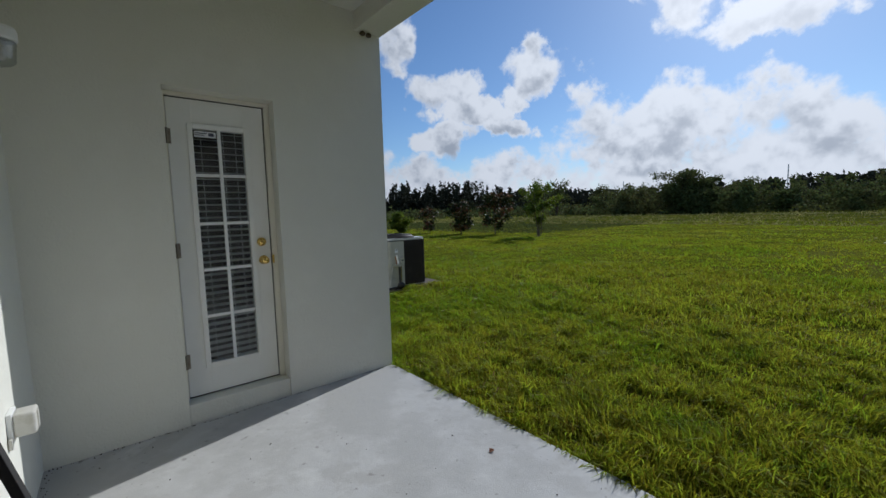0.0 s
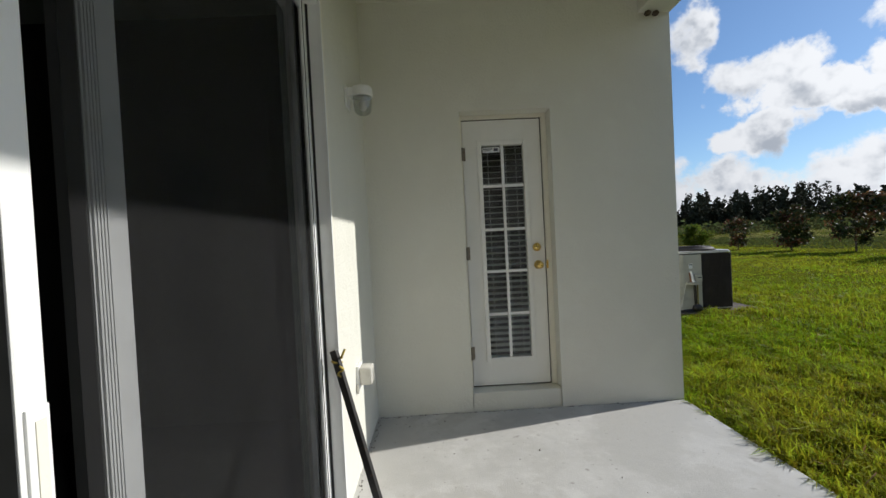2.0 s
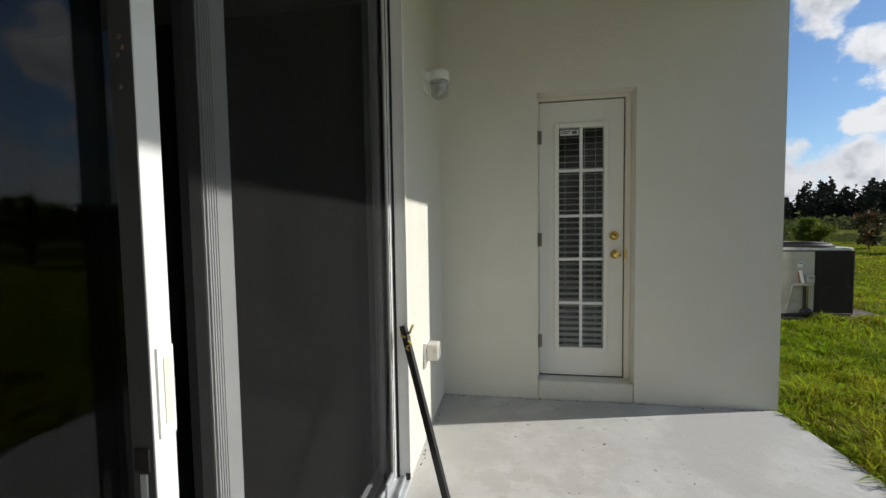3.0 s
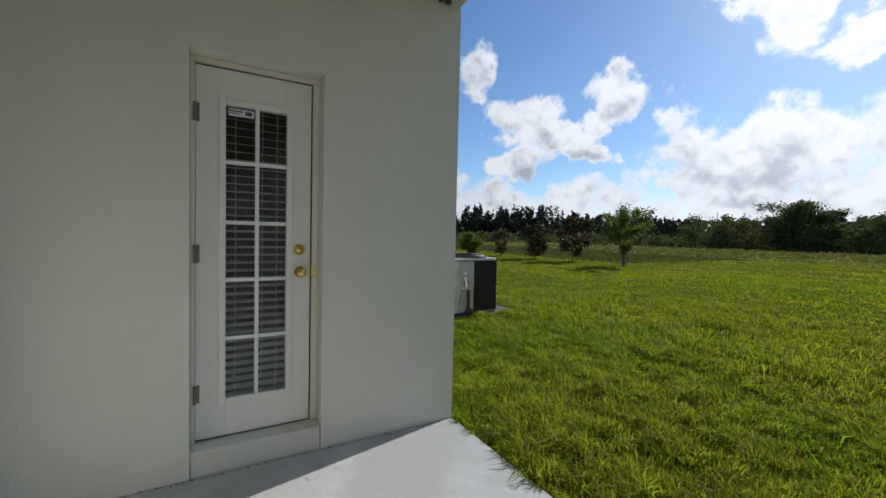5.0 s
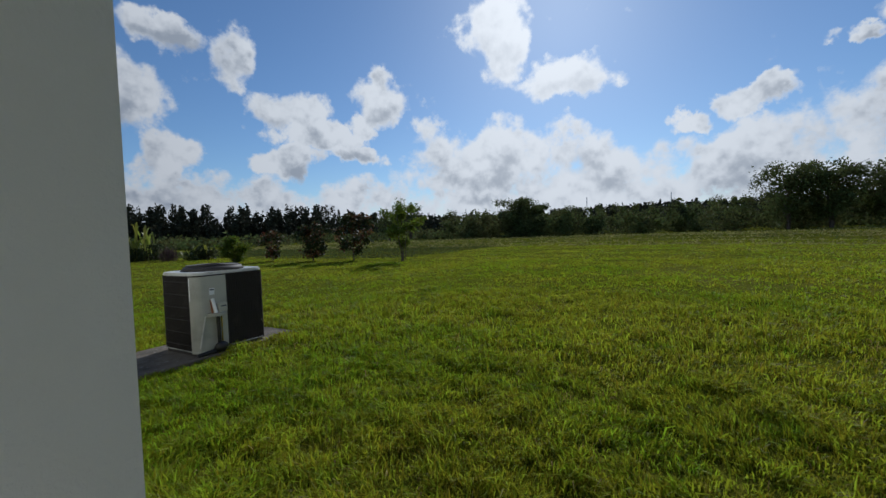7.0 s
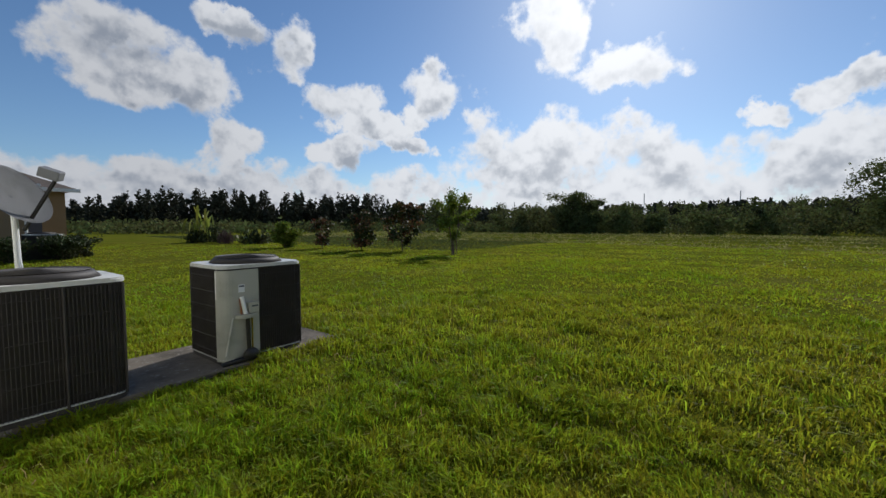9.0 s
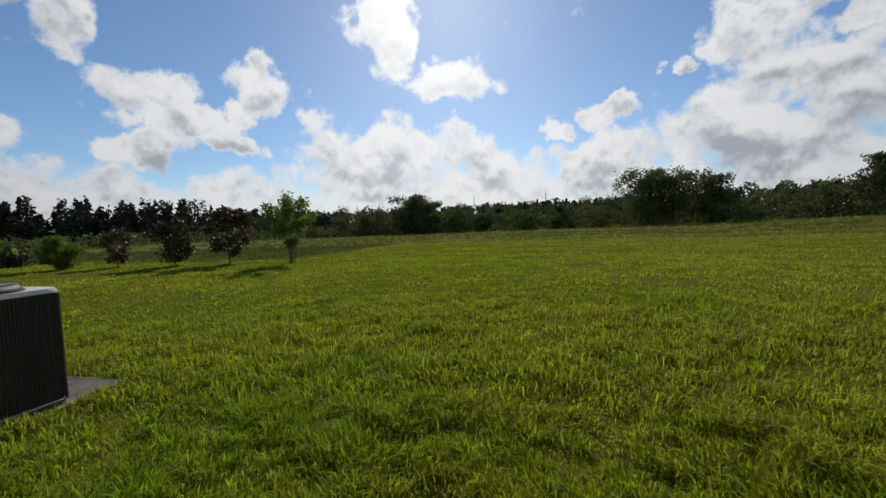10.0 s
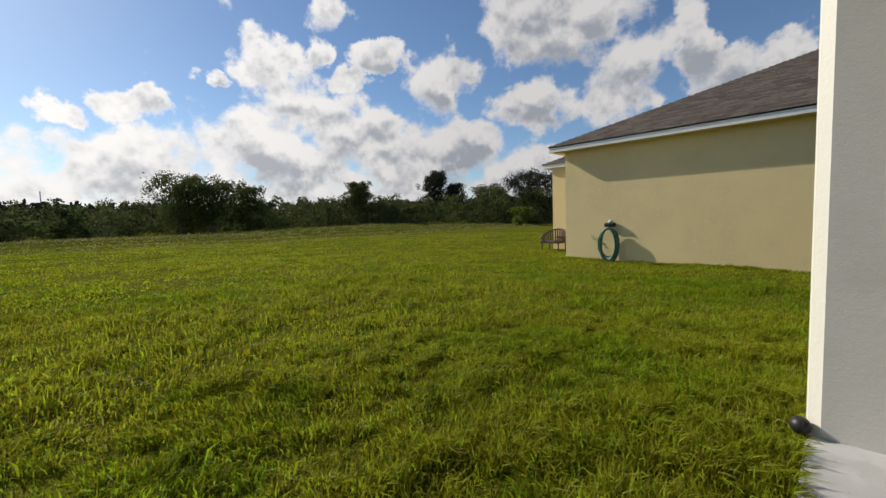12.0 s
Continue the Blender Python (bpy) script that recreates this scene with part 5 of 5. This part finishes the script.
x, y = polar(-56.5, 52)
tree("shrub", x, y, 2.2, 0.05, 1.6, LEAF_LIGHT, "bright yellow-green shrub before the scrub", "", 2600, 0.22, 43, stems=5, trunk_r=0.03, category="shrub")

rng = np.random.default_rng(6)
rows = []
for lane in (27.5, 31.0, 34.5, 38.0, 41.5, 45.0):
    for y in np.arange(-46, 44, 0.45):
        if rng.random() < 0.82:
            x = lane + 0.6 * math.sin(y * 0.11) + 0.15 * rng.normal()
            rows.append((x, y, float(ground_height(x, y)) + 0.04, 0.5, 0.3, 0.09 + 0.04 * rng.random(), 34, 0.17))
v, f = leaf_arrays(rows, rng, 0.0, 0.25)
tagged(new("hay_rows", flat_mesh("hay_rows", v, f, STRAW)), "long rows of cut hay across the far field", "hay", kind="stuff")

# ---- grass ----
LATTICE = np.random.default_rng(9).random((2, 257, 257))


def patchy(x, y, size, layer):
    """Smooth random values between 0 and 1 over patches of that size."""
    u, v = x / size, y / size
    i, j = np.floor(u).astype(int), np.floor(v).astype(int)
    fu, fv = smooth01(u - i), smooth01(v - j)
    g = LATTICE[layer - 1]
    at = lambda a, b: g[np.mod(a, 257), np.mod(b, 257)]
    return (at(i, j) * (1 - fu) + at(i + 1, j) * fu) * (1 - fv) + (at(i, j + 1) * (1 - fu) + at(i + 1, j + 1) * fu) * fv


def blades(name, n, xr, yr, keep, size, width, seed, label, mat=None, leanmost=0.9, simple=False, tufts=0.16, gaps=0.0):
    """n bent grass blades scattered over a rectangle where keep() holds; gaps thins them out between the tufts."""
    rng = np.random.default_rng(seed)
    x, y = rng.uniform(*xr, n), rng.uniform(*yr, n)
    thick = 0.55 * patchy(x, y, tufts, 1) + 0.45 * patchy(x + 3.1, y - 1.7, tufts * 2.7, 2)
    ok = keep(x, y) & (rng.random(n) > gaps * smooth01((0.62 - thick) / 0.34))
    x, y, thick = x[ok], y[ok], thick[ok]
    n = len(x)
    tuft = 0.15 + 1.5 * thick + 0.5 * (patchy(x, y, 0.9, 2) - 0.4)
    h = size * (0.4 + 0.8 * rng.random(n)) * np.clip(tuft, 0.35, 1.5)
    a, lean = rng.uniform(0, 2 * np.pi, n), rng.uniform(0.1, leanmost, n)
    swirl_a = 6.28 * patchy(x + 7.7, y + 2.3, tufts * 2.2, 1)
    a = np.where(rng.random(n) < 0.5, swirl_a + rng.normal(size=n) * 0.7, a)
    w = width * (0.5 + 0.9 * rng.random(n))
    dx, dy = np.cos(a), np.sin(a)
    z = ground_height(x, y) - 0.008
    tw = rng.uniform(-1.57, 1.57, n)
    px, py = np.cos(a + 1.57 + tw * 0.6) * w / 2, np.sin(a + 1.57 + tw * 0.6) * w / 2
    base = np.stack([x, y, z], -1)
    side = np.stack([px, py, tw * w * 0.2], -1)
    tip = base + np.stack([dx * lean * h * 1.2, dy * lean * h * 1.2, h * (1.0 - 0.45 * lean)], -1)
    k = np.arange(n)[:, None]
    if simple:
        midp = base + (tip - base) * 0.55 + np.stack([0 * h, 0 * h, h * 0.08], -1)
        v = np.stack([base, midp + side, tip, midp - side], 1).reshape(-1, 3)
        f = k * 4 + np.array([[0, 1, 2, 3]])
    else:
        midp = base + np.stack([dx * lean * h * 0.38, dy * lean * h * 0.38, h * 0.6], -1)
        v = np.stack([base - side * 0.7, base + side * 0.7, midp + side, midp - side, tip + side * 0.1, tip - side * 0.1], 1).reshape(-1, 3)
        f = np.concatenate([k * 6 + np.array([[0, 1, 2, 3]]), k * 6 + np.array([[3, 2, 4, 5]])], 1).reshape(-1, 4)
    return tagged(new(name, flat_mesh(name, v, f, mat or BLADE)), label, "grass", kind="stuff")


def on_lawn(x, y):
    slab = (x < W + 0.015) & (y < 0.0)
    own = (x < W + 0.02) & (y >= 0.0)
    pad = (x > 2.36) & (x < 5.20) & (y > 2.645) & (y < 3.61)
    other = (x < NX + 0.02) & (y < NY + 0.02)
    wing = (x < NX + 2.02) & (y < NY - 2.98)
    field = (x > 16.5 + 2.5 * patchy(x, y, 2.3, 1)) & (y > 7.0 + 3.5 * patchy(x, y, 3.1, 2))
    return ~(slab | own | pad | other | wing | field)


def ring(r0, r1):
    return lambda x, y: on_lawn(x, y) & (np.hypot(x - 2.4, np.clip(np.abs(y + 1.6) - 1.4, 0, None)) >= r0) & (np.hypot(x - 2.4, np.clip(np.abs(y + 1.6) - 1.4, 0, None)) < r1)


LAWN = "coarse uncut green lawn grass blades"
blades("grass", 230000, (2.3, 5.4), (-6.0, 2.8), ring(0.0, 3.0), 0.105, 0.0066, 71, LAWN, leanmost=0.85, tufts=0.12, gaps=0.6)
blades("grass", 290000, (2.3, 9.4), (-10.0, 7.0), ring(3.0, 7.0), 0.098, 0.0088, 72, LAWN, leanmost=0.85, tufts=0.16, gaps=0.6)
blades("grass", 300000, (2.3, 17.0), (-17.0, 14.0), ring(7.0, 14.0), 0.066, 0.016, 73, LAWN, leanmost=1.1, simple=True, tufts=0.3, gaps=0.6)
blades("grass", 220000, (2.3, 30.0), (-26.0, 30.0), ring(14.0, 30.0), 0.055, 0.03, 74, LAWN, leanmost=1.3, simple=True, tufts=0.6, gaps=0.5)
blades("dry_grass", 7000, (2.3, 9.4), (-10.0, 7.0), ring(0.0, 7.0), 0.085, 0.006, 79, "scattered dead straw-coloured blades in the lawn", DRY_BLADE, 1.3, tufts=0.9, gaps=0.95)
blades("weeds", 9000, (4.0, 17.0), (-12.0, 8.0), ring(1.5, 14.0), 0.135, 0.009, 80, "taller weed tufts scattered in the lawn", leanmost=0.8, tufts=1.2, gaps=1.0)
blades("grass_edge", 2600, (W + 0.0, W + 0.07), (END - 0.6, 0.0), lambda x, y: x > 0, 0.085, 0.008, 75, "ragged grass hanging over the slab edge", leanmost=1.1)
blades("grass_edge", 2200, (2.4, 5.1), (2.52, 2.66), lambda x, y: x > 0, 0.105, 0.007, 77, "ragged grass along the condenser pad", leanmost=0.9)
blades("grass_edge", 5200, (3.0, NX + 0.1), (NY + 0.01, NY + 0.22), lambda x, y: x > 0, 0.075, 0.012, 81, "uncut grass along the foot of the cream house wall", leanmost=0.8)
blades("field_grass", 30000, (16.5, 30.0), (9.0, 45.0), lambda x, y: x > 0, 0.09, 0.05, 78, "taller olive field grass behind the young trees", HAY)
blades("field_grass", 60000, (30.0, 56.0), (-45.0, 36.0), lambda x, y: x > 0, 0.05, 0.08, 76, "rough mown field grass with cut rows", HAY)
